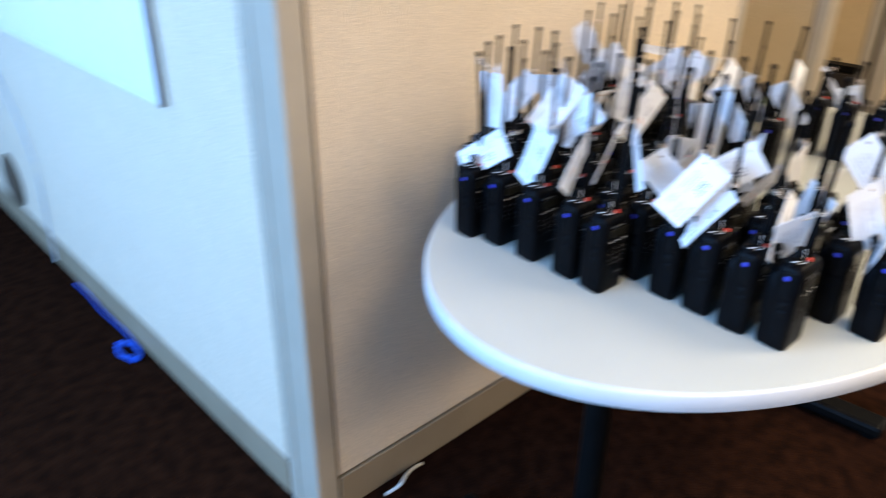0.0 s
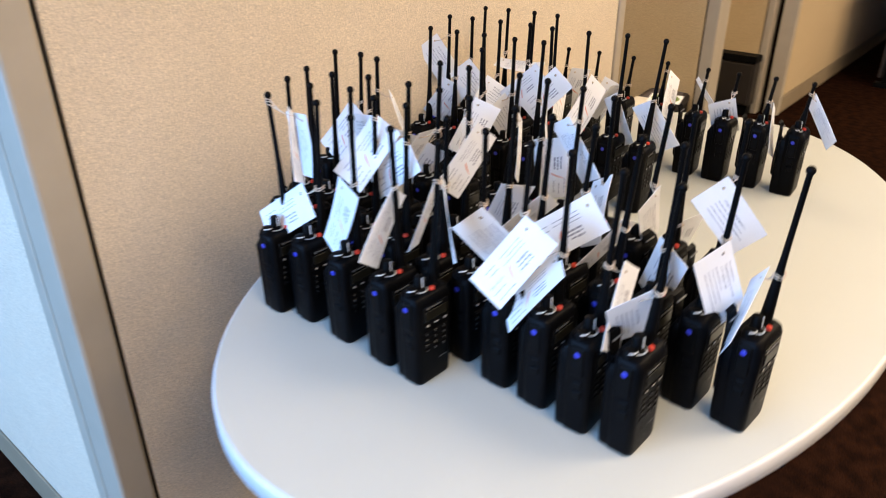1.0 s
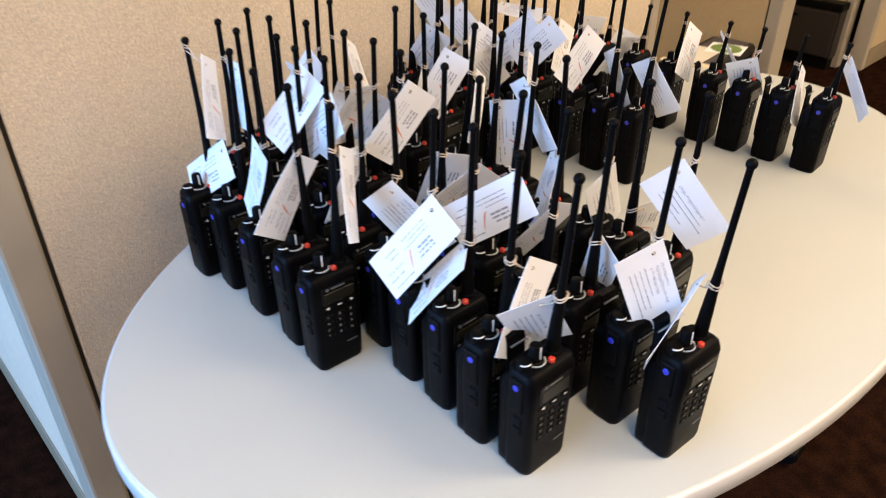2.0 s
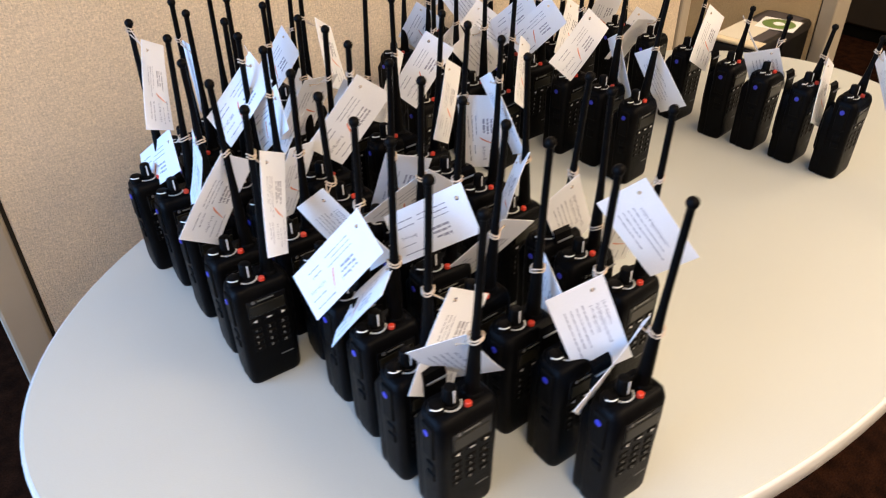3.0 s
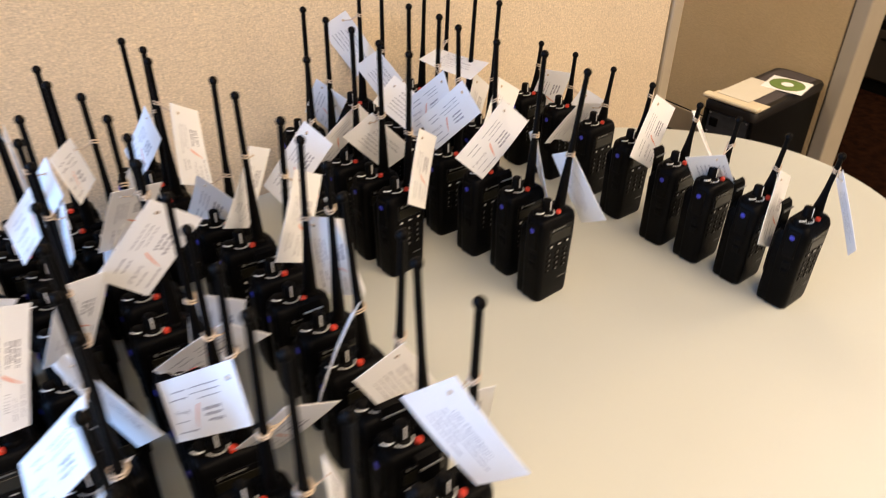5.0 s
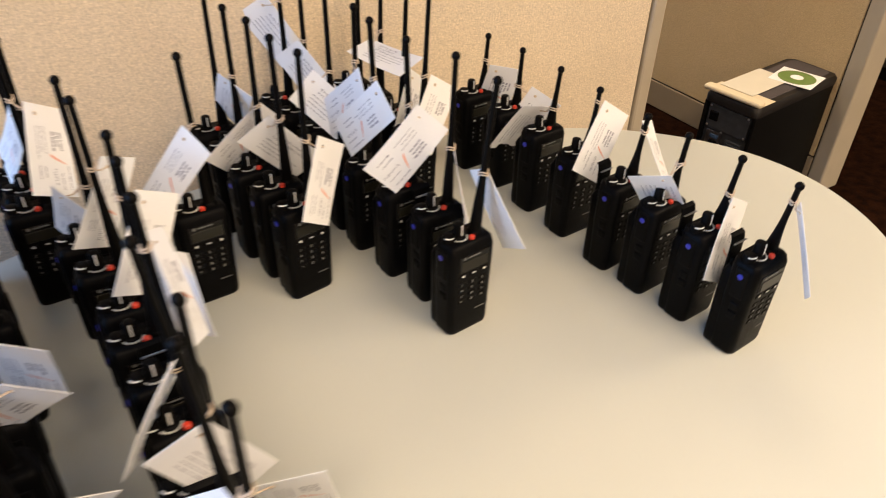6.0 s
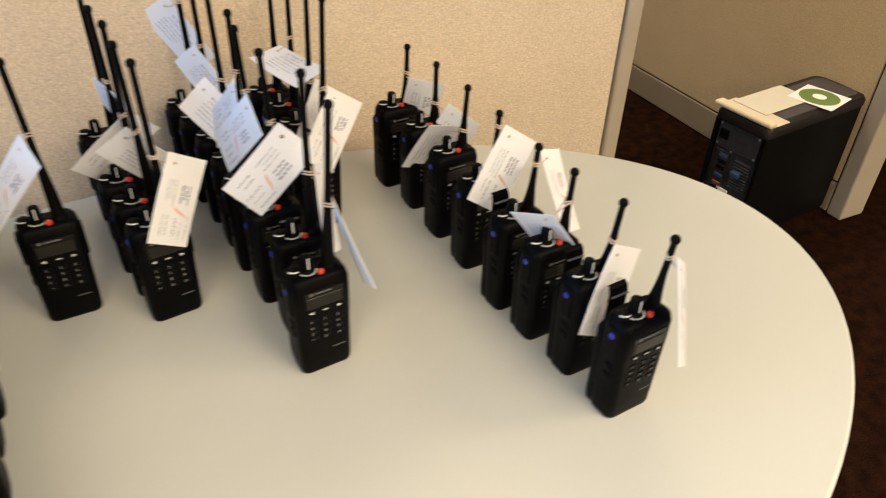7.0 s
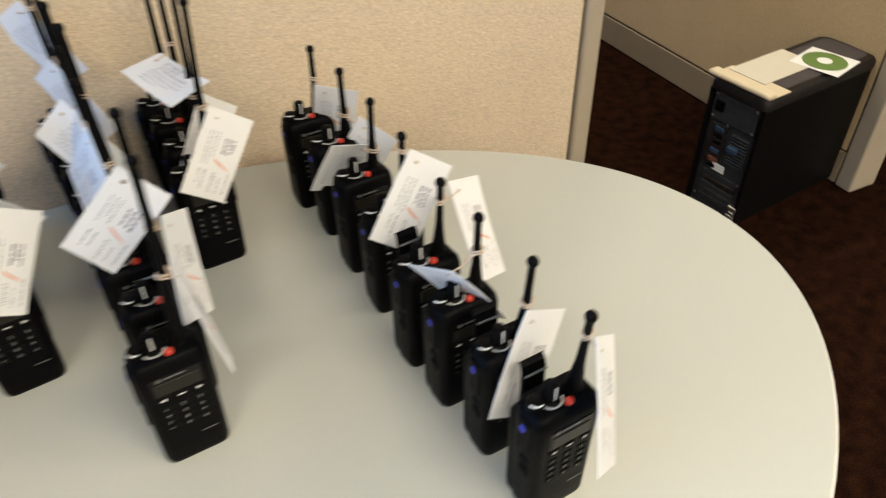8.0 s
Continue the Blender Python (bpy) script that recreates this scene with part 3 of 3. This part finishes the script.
def words(v, thick, u0, u1):
    """One line of unreadable print: short bars with gaps, running across the card."""
    rows, u = [], u0
    while u < u1:
        w = tag_dice.uniform(0.0025, 0.008)
        low, high = tag_dice.uniform(-0.15, 0.05) * thick, tag_dice.uniform(0.75, 1.25) * thick
        rows.append((u, min(u + w, u1), v + low, v + high))
        if tag_dice.random() < 0.5:
            rows.append((u, u + 0.0005, v + low, v + 1.7 * thick))
        u += w + tag_dice.uniform(0.0006, 0.0014)
    return rows


def scrawl(v, u0, u1):
    """One line of unreadable handwriting: thin upright strokes of uneven height along a wavering line."""
    rows, u = [], u0
    while u < u1:
        low, high = tag_dice.uniform(-0.0012, 0.0004), tag_dice.uniform(0.0014, 0.0036)
        rows.append((u, u + 0.00055, v + low, v + high))
        if tag_dice.random() < 0.7:
            step = tag_dice.uniform(0.0008, 0.0020)
            at = tag_dice.uniform(low, high - 0.0006)
            rows.append((u, u + step, v + at, v + at + 0.00055))
        u += tag_dice.uniform(0.0010, 0.0026)
    return rows


def clear_of_antenna(m, base, tip, curl, twist):
    """Moves a card off the antenna where the two would cross."""
    out = m.to_3x3().col[2].normalized()
    out = -out if out.y > 0 else out
    s = 1 if out.dot(m.to_3x3().col[2]) > 0 else -1
    inv, gaps = m.inverted(), []
    for i in range(41):
        q = inv @ base.lerp(tip, i / 40)
        if -0.004 < q.x < CARD_L + 0.004 and -0.004 < q.y < CARD_W + 0.004:
            gaps.append(s * (q.z - card_point(q.x, q.y, 0, curl, twist).z))
    if gaps and min(gaps) < 0.006 and -0.0062 < max(gaps) < 0.018:
        return Matrix.Translation(out * (max(gaps) + 0.0062)) @ m
    return m


def hang(mark, corner, turn, flip=False):
    """Hangs a card by the corner nearest to its hole, with its band round the antenna."""
    curl, twist = tag_dice.uniform(-0.011, 0.011), tag_dice.uniform(-0.008, 0.008)
    m = clear_of_antenna(pose(*corner, *turn), *ANTENNAS[mark], curl, twist)
    root = new("paper_tag")
    root.matrix_world = m
    card = smooth(part("card", card_mesh(curl, twist), CARD, root), 60)
    s = -1 if flip else 1
    front = []
    start = tag_dice.uniform(0.026, 0.032)
    for k in range(3):
        front += words(0.0375 - 0.0046 * k, 0.0020, start, start + tag_dice.uniform(0.015, 0.022))
    for k in range(3):
        front += words(0.0200 - 0.0046 * k, 0.0008, start - 0.004, tag_dice.uniform(0.046, 0.060))
    for k in range(2):
        front += words(0.0170 - 0.0060 * k, 0.0010, 0.064, tag_dice.uniform(0.076, 0.088))
    front += words(0.0430, 0.0009, 0.062, 0.087) + words(0.0350, 0.0008, 0.070, 0.088)
    front += scrawl(0.0270, 0.066, tag_dice.uniform(0.080, 0.090))
    part("print", print_mesh(front, s * 0.0005, curl, twist), INK, card)
    back = []
    for k in range(4):
        back += words(0.0395 - 0.0052 * k, 0.0008, 0.020, tag_dice.uniform(0.046, 0.084))
    for k in range(tag_dice.randint(1, 3)):
        back += scrawl(0.0170 - 0.0055 * k, 0.024, tag_dice.uniform(0.050, 0.082))
    part("print", print_mesh(back, -s * 0.0005, curl, twist), INK, card)
    flame = bmesh.new()
    spine = [(start + 0.024 + 0.010 * i / 7, 0.024 + 0.018 * (i / 7) ** 1.4) for i in range(8)]
    pair = [[flame.verts.new(card_point(u, v + sg * 0.0019 * math.sin(math.pi * (i + 0.4) / 8), s * 0.0006, curl, twist)) for sg in (-1, 1)]
            for i, (u, v) in enumerate(spine)]
    for i in range(7):
        q = (pair[i][0], pair[i + 1][0], pair[i + 1][1], pair[i][1])
        flame.faces.new(q if s > 0 else tuple(reversed(q)))
    part("emblem", flame, SWOOSH, card, "orange swoosh emblem")
    # band: two loops round the antenna and a strand to the hole
    base, tip = ANTENNAS[mark]
    hole = m @ card_point(HOLE_U, HOLE_V, 0, curl, twist)
    h = min(max((hole.z + 0.010 - base.z) / (tip.z - base.z), 0.12), 0.93)
    axis = (tip - base).normalized()
    side = axis.orthogonal().normalized()
    other = axis.cross(side)
    r = 0.0062 if h < 0.35 else 0.0050 if h < 0.55 else 0.0040
    centre = base.lerp(tip, h)
    pts = []
    for i in range(25):
        a = 2 * math.pi * i / 12
        pts.append(centre + r * (math.cos(a) * side + math.sin(a) * other) + axis * (0.0062 * i / 24 + 0.0013 * math.sin(2 * a + 7 * curl / 0.011)))
    inv = m.inverted()
    loop = tube([inv @ p for p in pts], 0.00075, 6)
    mid = centre.lerp(hole, 0.55) + Vector((0, 0, -0.002))
    for start in (pts[3], pts[19]):
        merge(loop, tube([inv @ start, inv @ mid, inv @ hole], 0.0007, 6))
    merge(loop, tube([inv @ (hole + m.to_3x3() @ Vector((0, 0, z))) for z in (-0.0015, 0, 0.0015)], 0.0009, 8))
    smooth(part("band", loop, BAND, root, "beige elastic band looped round the antenna"))
    return tagged(root, "white printed card tied to a radio antenna by an elastic band", "paper tag", "tags on the radios")


hang("C11", (1.233, 0.106, 0.945), (-100.7, 68.2, -36.2))
hang("D11", (1.340, 0.155, 0.973), (-94.2, 51.5, -56.6))
hang("D9", (1.347, 0.248, 0.937), (-73.8, 61.5, 14.2))
hang("C12", (1.244, 0.063, 0.923), (-113, 38, -177))
hang("B9", (1.134, 0.172, 0.937), (-84.5, 55.6, -171.6))
hang("B10", (1.117, 0.131, 0.924), (-42, 56.2, 11.6))
hang("B7", (1.140, 0.292, 0.946), (-36.6, 48.4, 145.8))
hang("B8", (1.138, 0.253, 0.921), (-13, 51, 121))
hang("B6", (1.123, 0.349, 0.950), (-79.4, 46.9, -53.1))
hang("C8", (1.225, 0.268, 0.957), (-67.1, 34, 124.4))
hang("C6", (1.224, 0.397, 0.933), (-151, 64, 88))
hang("C7", (1.236, 0.337, 0.936), (-124, 39, 138))
hang("C9", (1.242, 0.232, 0.927), (-135.5, 51.7, 132))
hang("D8", (1.362, 0.341, 0.908), (51, 48, -164))
hang("D7", (1.353, 0.383, 0.994), (-58.3, 55.2, -78.8))
hang("E4", (1.568, 0.563, 0.941), (-79, 55, -141))
hang("A0", (1.065, 0.618, 1.030), (-82, 63, -127))
hang("A1", (1.071, 0.610, 0.927), (-68.3, 35.6, 108.9))
hang("B0", (1.122, 0.674, 0.990), (-58, 84, -63))
hang("A2", (1.075, 0.540, 0.953), (-63, 73, 103))
hang("A3", (1.064, 0.435, 0.970), (-111.8, 52.6, 174.9))
hang("A4", (1.075, 0.371, 0.995), (-78.3, 59.8, -127.5))
hang("B3", (1.160, 0.561, 1.011), (-43, 53.6, 146.2))
hang("B4", (1.159, 0.503, 0.992), (-80, 38, 96))
hang("C5", (1.220, 0.440, 1.010), (-99.7, 50.7, 163.3))
hang("B5", (1.133, 0.433, 0.953), (-140, 68, 155))
hang("C4", (1.202, 0.520, 0.980), (-164, 58, 116))
hang("D4", (1.352, 0.564, 0.972), (-104, 60, -156))
hang("D3", (1.320, 0.624, 0.931), (-116, 55, 98))
hang("D2", (1.305, 0.680, 0.990), (-55, 51, -107))
hang("D1", (1.308, 0.757, 0.961), (-76, 53, 111))
hang("C2", (1.193, 0.654, 0.985), (-71, -12, -109))
hang("H0", (1.907, 0.727, 0.913), (-143.7, 71, 97.7))
hang("H1", (1.931, 0.651, 0.895), (-95.4, 61.1, 133.5))
hang("H3", (1.924, 0.504, 0.931), (-70.4, 53.4, -164))
hang("H4", (1.936, 0.444, 0.925), (-36.6, 51.3, -91.8))
hang("H5", (1.907, 0.362, 0.919), (-31.1, 52.5, 2.9))
hang("H6", (1.925, 0.291, 0.903), (-74.8, 60.4, -154.3))
hang("H7", (1.933, 0.231, 0.926), (-63.8, 46.4, -115.8))
hang("F0", (1.625, 0.860, 1.004), (-79, 56, -22))
hang("F1", (1.642, 0.791, 0.963), (-83.4, 51.3, -43.1))
hang("F2", (1.639, 0.743, 0.938), (-120.2, 35.1, -51.5))
hang("F4", (1.661, 0.604, 0.971), (-73, 47, 119))
hang("F5", (1.676, 0.537, 0.965), (-75.4, 45.8, 178.6))
hang("F6", (1.696, 0.493, 0.935), (-69, 60, -99))
hang("F7", (1.690, 0.420, 0.937), (-66.1, 56.3, -71.1))
hang("G2", (1.770, 0.740, 0.918), (-77.6, 49.5, -145.8))
hang("G3", (1.773, 0.679, 0.930), (-68.1, 52.1, -153.6))
hang("G1", (1.750, 0.796, 0.945), (-172, 8, -68))
hang("F3", (1.657, 0.643, 0.973), (-73, 42, 104))
hang("E1", (1.518, 0.746, 0.956), (-125, 51, 89))
hang("E2", (1.544, 0.677, 0.939), (-117, 38, 172))
hang("E3", (1.536, 0.624, 0.946), (-69, 48, 1))
hang("S0", (1.453, 0.623, 0.951), (-28.6, 51, 172.1))
hang("D10", (1.362, 0.212, 0.885), (167, 66, 58))
hang("D5", (1.361, 0.478, 0.980), (-82.2, 58.5, -143))
hang("D6", (1.350, 0.435, 0.951), (85.6, 86, -52.2))
hang("C3", (1.235, 0.597, 0.963), (-1, 61, 173))
hang("H2", (1.927, 0.601, 0.881), (24, 56, 109))
hang("C10", (1.249, 0.186, 0.917), (-109, 64, 49))

# ---- the computer on the carpet ----
CASE = material("black_computer_steel", (0.0025, 0.0025, 0.0027), 0.45, second=(0.0035, 0.0035, 0.0037), spec=0.15, scale=20, bump=0.12, bump_scale=900)
CASE_TOP = material("charcoal_plastic", (0.011, 0.0095, 0.0095), 0.42, second=(0.015, 0.013, 0.013), spec=0.3, scale=25, bump=0.1)
CASE_INSET = material("purple_grey_plastic", (0.065, 0.055, 0.06), 0.55, second=(0.055, 0.047, 0.05), scale=30, bump=0.1)
BACKPLATE = material("dark_grey_backplate", (0.060, 0.063, 0.070), 0.45, metal=0.4, second=(0.035, 0.038, 0.044), scale=40, stain=0.1)
STEEL = material("bright_steel", (0.22, 0.22, 0.23), 0.4, metal=1.0, second=(0.15, 0.15, 0.16))
PORT_BLUE = material("blue_port", (0.03, 0.065, 0.13), 0.5)
PORT_RED = material("brown_red_port", (0.20, 0.07, 0.04), 0.5)
MANILA = material("manila_paper", (0.66, 0.57, 0.40), 0.8, second=(0.61, 0.52, 0.36), scale=14, bump=0.1, bump_scale=500)
PAPER = material("white_paper", (0.80, 0.80, 0.79), 0.8, second=(0.77, 0.77, 0.76), scale=20, bump=0.08, bump_scale=700)
CREAM = material("cream_paper", (0.62, 0.58, 0.48), 0.8, second=(0.59, 0.55, 0.45), scale=18)
GREEN = material("green_disc_print", (0.15, 0.24, 0.06), 0.35, second=(0.12, 0.20, 0.05), scale=30)
PCX, PCY, PCH, PCTURN = 3.148, 1.080, 0.41, 7
pc = empty("computer_tower", PCX, PCY, 0, PCTURN)
part("case_side", box(0.0, 0.455, 0.0, 0.012, 0.015, PCH - 0.03, 0.003), CASE, pc)
part("case_side", box(0.0, 0.455, 0.166, 0.178, 0.015, PCH - 0.03, 0.003), CASE, pc)
part("chassis", box(0.012, 0.455, 0.012, 0.166, 0.02, PCH - 0.03, 0.003), BACKPLATE, pc)
smooth(part("top_cover", loft([(-0.004, 0.470, -0.003, 0.181, 0.02, PCH - 0.032), (-0.008, 0.477, -0.004, 0.182, 0.028, PCH - 0.012),
                               (-0.004, 0.470, 0.002, 0.176, 0.03, PCH)]), CASE_TOP, pc, "charcoal curved top cover"))
smooth(part("top_inset", loft([(0.03, 0.455, 0.02, 0.158, 0.02, PCH + 0.0005), (0.031, 0.454, 0.021, 0.157, 0.02, PCH + 0.003)]), CASE_INSET, pc, "matt purple-grey inset"))
smooth(part("front_bezel", loft([(0.455, 0.476, 0.0, 0.178, 0.008, 0.015), (0.455, 0.478, 0.0, 0.178, 0.008, PCH - 0.033)]), CASE_TOP, pc))
for y in (0.03, 0.15):
    for x in (0.05, 0.40):
        smooth(part("rubber_foot", lathe([(0.016, 0.0), (0.014, 0.016)], 14, (x, y)), RUBBER, pc))


def fan_grille(cy, cz, r):
    bm = bmesh.new()
    for k in range(3):
        rr = r * (0.35 + 0.3 * k)
        ring = [(0.006, cy + rr * math.cos(radians(a)), cz + rr * math.sin(radians(a))) for a in range(0, 361, 20)]
        merge(bm, tube(ring, 0.0016, 6))
    for a in (0, 60, 120):
        c, s = math.cos(radians(a)), math.sin(radians(a))
        merge(bm, tube([(0.006, cy - r * c, cz - r * s), (0.006, cy + r * c, cz + r * s)], 0.0014, 6))
    return bm


part("power_supply", box(0.004, 0.014, 0.018, 0.160, 0.295, 0.372, 0.002), BACKPLATE, pc)
part("power_socket", box(0.0005, 0.006, 0.122, 0.152, 0.322, 0.352, 0.002), BEZEL, pc)
part("fan_grille", fan_grille(0.068, 0.333, 0.032), STEEL, pc)
for i in range(10):
    part("vent_slat", box(0.004, 0.013, 0.028, 0.082, 0.185 + 0.0095 * i, 0.190 + 0.0095 * i, 0.001, 1), BACKPLATE, pc)
part("port_plate", box(0.006, 0.013, 0.100, 0.152, 0.150, 0.286, 0.001), STEEL, pc)
for z, col in ((0.272, PORT_BLUE), (0.252, BEZEL), (0.232, BEZEL), (0.205, PORT_BLUE), (0.178, PORT_RED), (0.160, BEZEL)):
    part("port", box(0.0025, 0.0075, 0.107, 0.135, z - 0.006, z + 0.006, 0.001), col, pc)
part("video_plug", box(-0.010, 0.008, 0.048, 0.078, 0.228, 0.246, 0.004), PORT_BLUE, pc)
for i in range(5):
    part("slot_cover", box(0.006, 0.013, 0.03, 0.14, 0.048 + 0.019 * i, 0.062 + 0.019 * i, 0.001), STEEL if i == 3 else BACKPLATE, pc)
part("sticker", box(0.003, 0.0055, 0.075, 0.115, 0.150, 0.172), PAPER, pc, "small white barcode sticker")
for y, z in ((0.024, 0.366), (0.154, 0.366), (0.024, 0.302), (0.154, 0.302), (0.100, 0.292), (0.022, 0.140), (0.150, 0.052)):
    head = lathe([(0.0038, 0.0), (0.0038, 0.0015), (0.0024, 0.0024)], 12)
    head.transform(pose(0.005, y, z, 0, -90))
    smooth(part("screw", head, PIN_STEEL, pc))
latch = box(-0.004, 0.012, 0.002, 0.030, 0.030, 0.075, 0.004)
merge(latch, tube([(-0.005, 0.004, 0.040), (-0.012, 0.010, 0.052), (-0.012, 0.022, 0.052), (-0.005, 0.028, 0.040)], 0.0022, 8))
part("latch", latch, PIN_STEEL, pc, "bright steel padlock loop")
tagged(pc, "black desktop computer tower standing on the carpet", "computer")


def sheet(name, cx, cy, z, w, d, yaw, mat, curl=0.0):
    bm = bmesh.new()
    n = 8
    top = [[bm.verts.new(((i / n - 0.5) * w, (j / 2 - 0.5) * d, 0.0012 + curl * max(0, 1 - i / 2.0) ** 2)) for j in range(3)] for i in range(n + 1)]
    low = [[bm.verts.new((v.co.x, v.co.y, v.co.z - 0.001)) for v in r] for r in top]
    for i in range(n):
        for j in range(2):
            bm.faces.new((top[i][j], top[i + 1][j], top[i + 1][j + 1], top[i][j + 1]))
            bm.faces.new((low[i][j + 1], low[i + 1][j + 1], low[i + 1][j], low[i][j]))
    ring_t = [r[0] for r in top] + [top[-1][1]] + [r[2] for r in reversed(top)] + [top[0][1]]
    ring_l = [r[0] for r in low] + [low[-1][1]] + [r[2] for r in reversed(low)] + [low[0][1]]
    k = len(ring_t)
    for i in range(k):
        bm.faces.new((ring_t[(i + 1) % k], ring_t[i], ring_l[i], ring_l[(i + 1) % k]))
    root = empty(name, cx, cy, z, yaw)
    smooth(part("sheet", bm, mat, root))
    return root


def on_case(x, y):
    """A place on the computer's top."""
    v = pose(PCX, PCY, 0, 0, 0, PCTURN) @ Vector((x, y, 0))
    return v.x, v.y


folder = sheet("manila_envelope", *on_case(0.040, 0.091), PCH + 0.0035, 0.085, 0.186, PCTURN, MANILA)
part("flap", box(-0.054, -0.018, -0.097, 0.097, 0.0016, 0.0160, 0.0068, 4), MANILA, folder, "rolled manila flap")
tagged(folder, "manila envelope with a rolled flap lying on the computer", "envelope")
note = sheet("paper_sheet", *on_case(0.165, 0.116), PCH + 0.0055, 0.22, 0.115, PCTURN, CREAM)
tagged(note, "blank cream sheet of paper on the computer", "paper")
sleeve = sheet("disc_sleeve", *on_case(0.300, 0.056), PCH + 0.0065, 0.135, 0.135, PCTURN + 9, PAPER)
disc_mesh = lathe([(0.058, 0.0015), (0.058, 0.0025)], 40)
disc = smooth(part("disc", disc_mesh, GREEN, sleeve, "green printed disc"))
smooth(part("disc_hub", lathe([(0.020, 0.0026), (0.020, 0.0032)], 24), PAPER, disc))
tagged(sleeve, "green printed disc in a white paper sleeve", "disc")

# ---- things by the daylit partition ----
BOARD = material("white_board_enamel", (0.82, 0.83, 0.84), 0.25, second=(0.79, 0.80, 0.81), scale=4)
ALU = material("aluminium_trim", (0.40, 0.40, 0.40), 0.4, metal=0.9, second=(0.34, 0.34, 0.34))
board = empty("whiteboard", 0.835, 1.33, 0.850)
part("surface", box(-0.012, -0.004, 0.012, 1.20, 0.012, 0.52, 0.001), BOARD, board)
part("frame_rail", box(-0.016, 0.0, 0.0, 0.011, 0.0, 0.53, 0.003), ALU, board)
part("frame_rail", box(-0.016, 0.0, 1.201, 1.212, 0.0, 0.53, 0.003), ALU, board)
part("frame_rail", box(-0.014, 0.0, 0.012, 1.20, 0.0, 0.011, 0.003), BOARD, board)
part("frame_rail", box(-0.014, 0.0, 0.012, 1.20, 0.521, 0.53, 0.003), BOARD, board)
tagged(board, "whiteboard with a thin grey frame hung on the partition", "whiteboard")
BROWN = material("brown_plastic", (0.10, 0.075, 0.05), 0.5, second=(0.08, 0.06, 0.04), scale=30)
cover = empty("cable_grommet", 0.835, 2.90, 0.225)
gm = lathe([(0.105, 0.0), (0.105, 0.006), (0.09, 0.014), (0.05, 0.016)], 28)
gm.transform(pose(0, 0, 0, 0, -90))
smooth(part("cap", gm, BROWN, cover))
tagged(cover, "round brown cable cover on the partition", "cable cover")
CORD = material("pale_cord", (0.55, 0.58, 0.62), 0.5)
cord_run = [(0.828, 2.50 + 0.24 * max(0, 1 - i / 6) ** 2 + 0.05 * max(0, i / 6 - 1), 0.70 - 0.69 * i / 12) for i in range(13)]
tagged(part("power_cord", tube(cord_run, 0.004), CORD), "pale cord hanging down the partition", "cord")
BLUE_CORD = material("blue_network_cable", (0.02, 0.10, 0.62), 0.4, second=(0.015, 0.08, 0.5))
coil = []
for i in range(64):
    a = 2 * math.pi * i / 16
    r = 0.030 + 0.006 * math.sin(1.7 * i)
    coil.append((0.792 + r * 0.8 * math.cos(a), 1.810 + 1.9 * r * math.sin(a), 0.006 + 0.0022 * (i // 16) + 0.002 * math.sin(2.3 * i)))
coil += [(0.824 + 0.003 * math.sin(i * 0.9), 1.85 + 0.045 * i, 0.005) for i in range(12)]
smooth(part("network_cable", tube(coil, 0.0034), BLUE_CORD))
tagged(bpy.data.objects["network_cable"], "coiled bright blue network cable on the carpet", "cable")
white = [(0.975 + 0.02 * math.cos(i * 0.4) + 0.012 * i, 0.845 - 0.02 * math.sin(i * 0.35), 0.008 + 0.03 * math.sin(i * 0.26)) for i in range(13)]
WHITE_CORD = material("white_cord", (0.7, 0.68, 0.62), 0.5)
tagged(smooth(part("white_cable", tube(white, 0.004), WHITE_CORD)), "short white cable on the carpet by the partition", "cable")

# ---- the far cubicle ----
DARK_WOOD = material("dark_furniture_laminate", (0.03, 0.022, 0.017), 0.5, second=(0.022, 0.016, 0.012), scale=14, bump=0.1)
# dark grey that paints in the shade below a desk
UNDERDESK_SHADE = material("dark_underdesk_shade", (0.022, 0.017, 0.013), 0.55, second=(0.018, 0.014, 0.011), scale=10)
# made-up block: its dark front, black top and base stand for under-desk shade
underdesk = empty("low_cabinet", 4.775, 1.26, 0)
part("carcass", box(0.0, 0.078, 0.0, 1.5, 0.06, 0.305, 0.004), UNDERDESK_SHADE, underdesk)
part("top", box(-0.012, 0.078, -0.005, 1.505, 0.306, 0.345, 0.004), BLACK_METAL, underdesk)
part("plinth", box(0.01, 0.078, 0.01, 1.49, 0.0, 0.059), BLACK_METAL, underdesk)
for y in (0.01, 0.505, 1.0):
    door = part("door", box(-0.012, -0.001, y, y + 0.485, 0.07, 0.298, 0.003), UNDERDESK_SHADE, underdesk)
    part("handle", box(-0.02, -0.0125, y + 0.2, y + 0.26, 0.255, 0.266, 0.002), BLACK_METAL, door)
tagged(underdesk, "low dark block standing in for the shaded space under a desk", "cabinet")


def far_desk(x, y, w, d, yaw):
    root = empty("dark_desk", x, y, 0, yaw)
    part("desktop", box(0, w, 0, d, 0.70, 0.735, 0.004), DARK_WOOD, root)
    part("modesty_panel", box(0.05, w - 0.05, d - 0.06, d - 0.04, 0.06, 0.698, 0.002), DARK_WOOD, root)
    for lx in (0.04, w - 0.09):
        part("leg", box(lx, lx + 0.05, 0.05, d - 0.07, 0.03, 0.699, 0.003), BLACK_METAL, root)
        part("foot", box(lx - 0.01, lx + 0.06, 0.0, d - 0.03, 0.0, 0.029, 0.004), BLACK_METAL, root)
    tagged(root, "dark wooden desk with black legs", "desk", "far desks")


far_desk(5.95, 0.18, 1.75, 0.72, 3)
far_desk(7.8, 0.28, 1.75, 0.72, 3)
